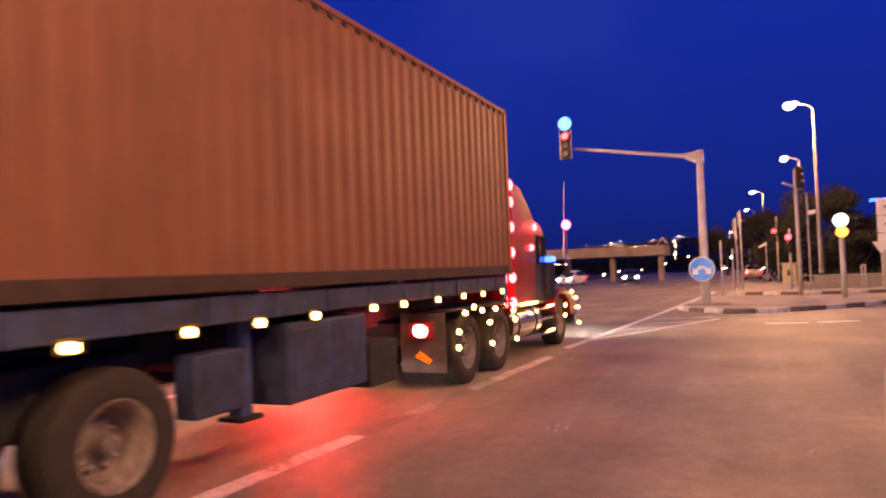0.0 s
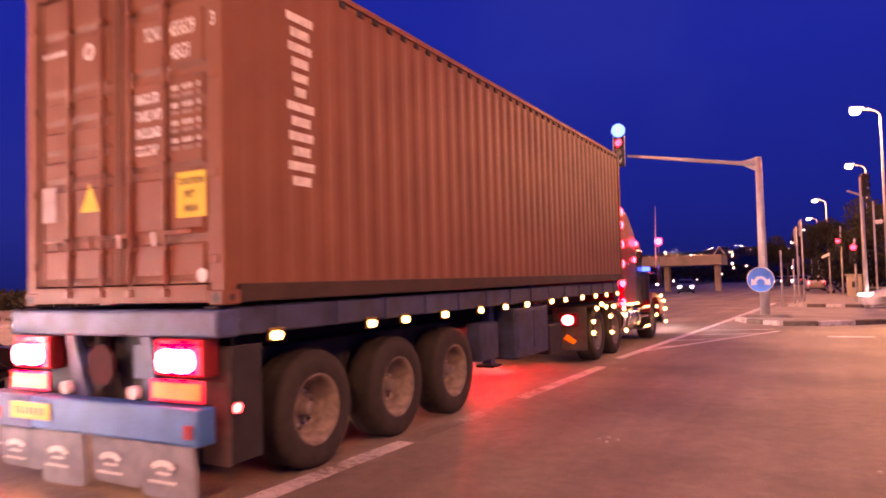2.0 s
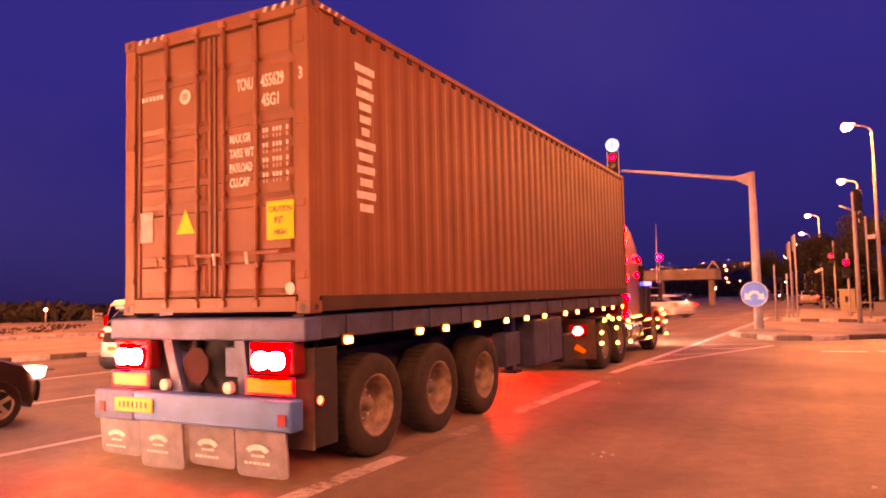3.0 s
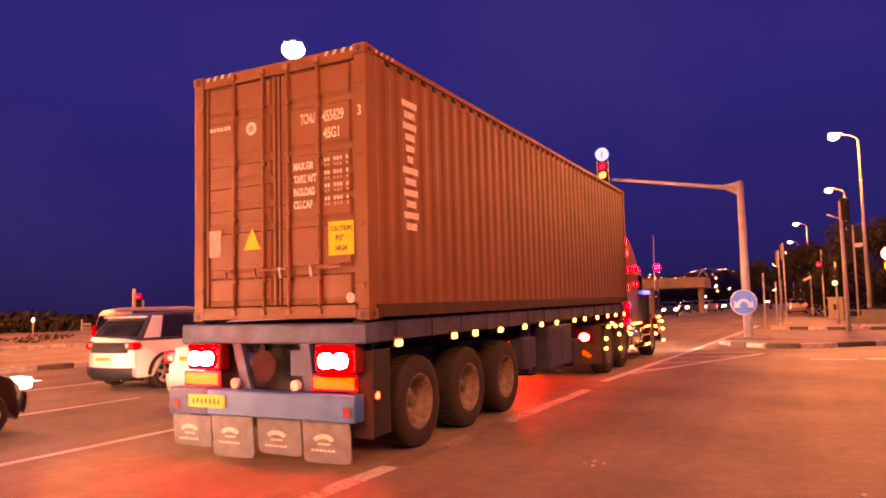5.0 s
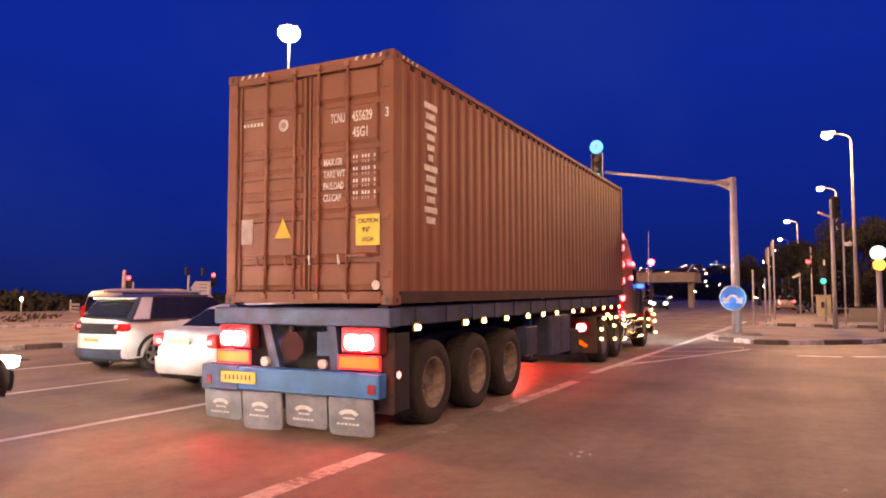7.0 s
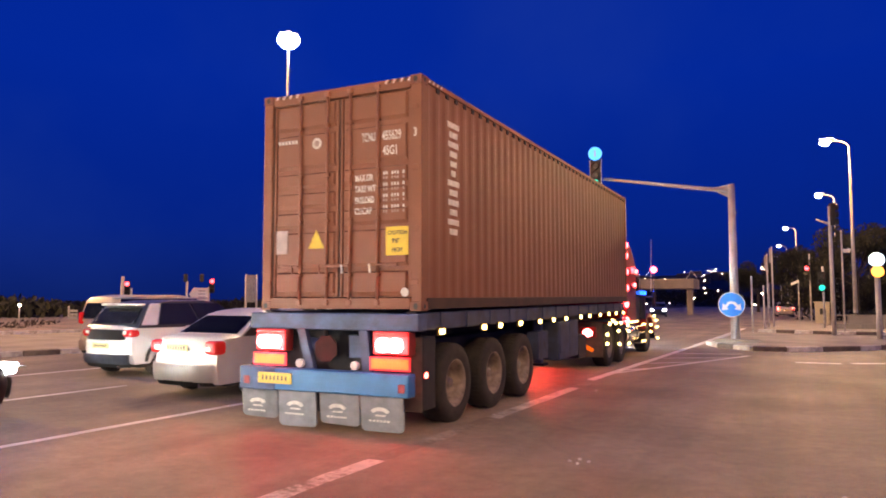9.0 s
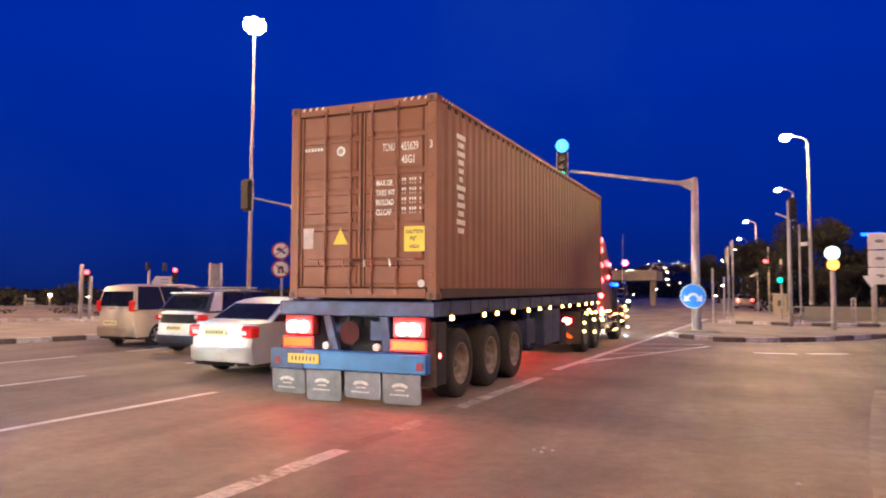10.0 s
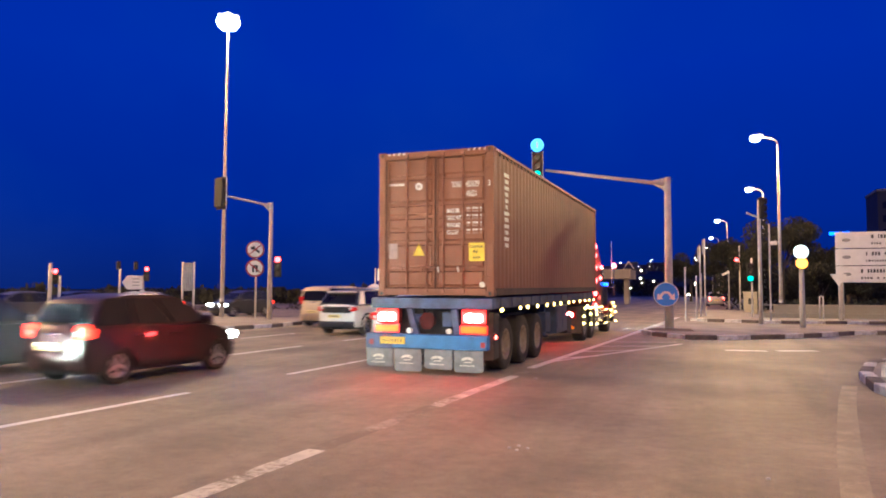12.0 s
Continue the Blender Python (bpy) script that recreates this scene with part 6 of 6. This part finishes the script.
for k in range(60):
    u = rnd.uniform(0, 1)
    y = -10 + 60 * u
    x = -38.5 + 0.25 * (y - 18) - rnd.uniform(0, 9)
    leaf_cloud(bm, (x, y, rnd.uniform(0.05, 0.25)), (1.3, 1.3, 0.22), 70, 0.2, rnd)
tagged(part("dry_shrubs", bm, GRASS), "dry low ground cover beyond the far lanes", "shrubs", kind="stuff")
bm = bmesh.new()
for k in range(120):
    a = radians(rnd.uniform(-66, -18))
    d = rnd.uniform(75, 120)
    leaf_cloud(bm, (d * math.sin(a), d * math.cos(a), rnd.uniform(0.3, 1.0)), (3.2, 3.2, rnd.uniform(0.5, 1.3)), 90, 0.8, rnd)
tagged(part("hedge", bm, LEAF), "dark bushes along the skyline", "shrubs", kind="stuff")
kerb([(-40.5, -10.0), (-37.6, 2.0), (-33.8, 18.0), (-30.6, 31.0), (-29.0, 40.0)], False, 0.16, "pale kerb beyond the far lanes")
kerb([(2.75, 14.2), (3.4, 15.6), (4.6, 17.0)], True, 0.35, "raised striped blocks round a planting bed")
bm = bmesh.new()
for k in range(40):
    leaf_cloud(bm, (rnd.uniform(3.6, 7.5), rnd.uniform(12.0, 15.6), rnd.uniform(0.1, 0.5)), (0.4, 0.4, 0.25), 60, 0.14, rnd)
tagged(part("bed_plants", bm, LEAF), "low plants in the roadside bed", "shrubs", kind="stuff")

# bits of litter on the road
rnd = random.Random(11)
for x, y in ((-2.0, 7.0), (-1.9, 6.93), (-1.93, 7.12), (-1.82, 7.05), (0.39, 6.7), (-3.75, 9.3), (-3.1, 12.6)):
    bit = thing("pebble", "small pale stone lying on the asphalt", "pebble", pose(x, y, 0, 0, 0, rnd.uniform(0, 360)), group="stones on the road")
    part("stone", ball(0, 0, 0.012, 0.02, rnd.uniform(0.8, 1.5), 1.0, 0.7, div=1), KERB_WHITE, bit)


# ---- what moves ----
def track(rows, t):
    """Place along a track at t, gliding from row to row."""
    for k in range(len(rows) - 1):
        if rows[k][0] <= t <= rows[k + 1][0]:
            break
    (t0, a), (t1, b) = rows[k], rows[k + 1]
    pa, pb = rows[max(k - 1, 0)], rows[min(k + 2, len(rows) - 1)]
    h = t1 - t0
    ma = (b - pa[1]) / (t1 - pa[0]) if t1 > pa[0] else 0
    mb = (pb[1] - a) / (pb[0] - t0) if pb[0] > t0 else 0
    u = (t - t0) / h
    return (2 * u ** 3 - 3 * u ** 2 + 1) * a + (u ** 3 - 2 * u ** 2 + u) * h * ma + (3 * u ** 2 - 2 * u ** 3) * b + (u ** 3 - u ** 2) * h * mb


def roll_wheels(wheels, rows):
    for hub, x, y, r in wheels:
        start = track(rows, 0.0)
        walk(hub, [(i * 0.1, pose(x, y, r, -math.degrees((track(rows, i * 0.1) - start) / r))) for i in range(121)])


def motions():
    tail = [(row[0], row[4]) for row in ROWS]
    # the trailer stands on its axles with its nose a little high
    nose_up = pose(0, 2.6, 0, 0.4) @ pose(0, -2.6, 0)
    for ob, tilt in ((box_root, nose_up), (trailer, nose_up), (tractor, Matrix())):
        walk(ob, [(row[0], pose(TRUCK_X + row[5], row[4], 0) @ tilt) for row in ROWS])
    roll_wheels(WHEELS, tail)
    # cars in the queue: place of the car's middle along its lane
    for (ob, wheels), x, turn, rows in (
            ((sedan, sedan_w), -9.08, -1.5, [(0, 10.9), (9.0, 10.9), (9.5, 11.6), (10, 12.65), (10.5, 14.0), (11, 16.05), (11.5, 18.25), (12, 20.8)]),
            ((suv, suv_w), -13.05, -1.5, [(0, 12.15), (6.5, 12.15), (8.8, 12.25), (9.0, 12.4), (9.5, 13.7), (10, 15.5), (10.5, 17.1), (11, 19.2), (11.5, 21.2), (12, 24.1)]),
            ((van, van_w), -16.5, -1.5, [(0, 14.9), (9.0, 14.9), (9.5, 15.6), (10, 16.75), (10.5, 18.45), (11, 20.95), (11.5, 23.9), (12, 28.2)]),
            ((hatch, hatch_w), -10.4, -2.0, [(0, 4.35), (9.8, 4.35), (10.5, 5.1), (11, 6.14), (11.5, 7.8), (12, 10.35)]),
            ((tailing, tailing_w), -10.6, -2.0, [(0, -1.5), (9.8, -1.5), (10.5, -0.8), (11, 0.2), (11.5, 1.9), (12, 4.5)]),
            ((follower, follower_w), -13.3, -1.5, [(0, 4.9), (9.8, 4.9), (11, 6.0), (11.5, 7.1), (12, 8.9)])):
        mid = rows[0][1]
        walk(ob, [(t, pose(x + 0.03 * (y - mid), y, 0, 0, 0, turn)) for t, y in rows])
        roll_wheels(wheels, rows)
    # cars on the far lanes, coming the other way
    for (ob, wheels), shift, y0, t0, speed in ((oncoming[0], 0.0, 22.1, 5.4, 9.3), (oncoming[1], -3.4, 27.7, 12.0, 11.0), (oncoming[2], 0.0, 28.5, 12.0, 10.0), (oncoming[3], 0.0, 22.8, 12.0, 10.0), (oncoming[4], 0.0, 35.0, 12.0, 10.0)):
        rows = [(t, y0 - speed * (t - t0)) for t in (0.0, 3.0, 6.0, 9.0, 12.0)]
        walk(ob, [(t, pose(-31 + shift + 0.25 * (y - 18), y, 0, 0, 0, 180 - 14)) for t, y in rows])
    # the white car that passes beyond the island
    walk(passing, [(0.0, pose(30.0, 35.0, 0, 0, 0, 90)), (1.4, pose(14.0, 35.4, 0, 0, 0, 88)), (1.9, pose(5.5, 35.8, 0, 0, 0, 78)), (2.2, pose(1.6, 37.0, 0, 0, 0, 60)), (2.6, pose(-2.9, 40.9, 0, 0, 0, 48)),
                   (3.0, pose(-8.3, 45.7, 0, 0, 0, 48)), (3.6, pose(-15.5, 52.0, 0, 0, 0, 45)), (5.0, pose(-24.0, 70.0, 0, 0, 0, 22)), (7.0, pose(-33.0, 95.0, 0, 0, 0, 20)), (12.0, pose(-36.0, 103.0, 0, 0, 0, 20))])
    # signal lenses turn their lit face forward or back as the lights change
    for lens, place, states in TURNING:
        now = 0.0 if states[0][1] else 180.0
        rows = [(0.0, place @ pose(0, 0, 0, 0, 0, now))]
        for t, lit in states[1:]:
            goal = now + 180.0
            for k in range(4):
                rows.append((t + k * 0.034, place @ pose(0, 0, 0, 0, 0, now + (goal - now) * k / 3)))
            now = goal
        rows.append((12.0, place @ pose(0, 0, 0, 0, 0, now)))
        walk(lens, rows)


motions()
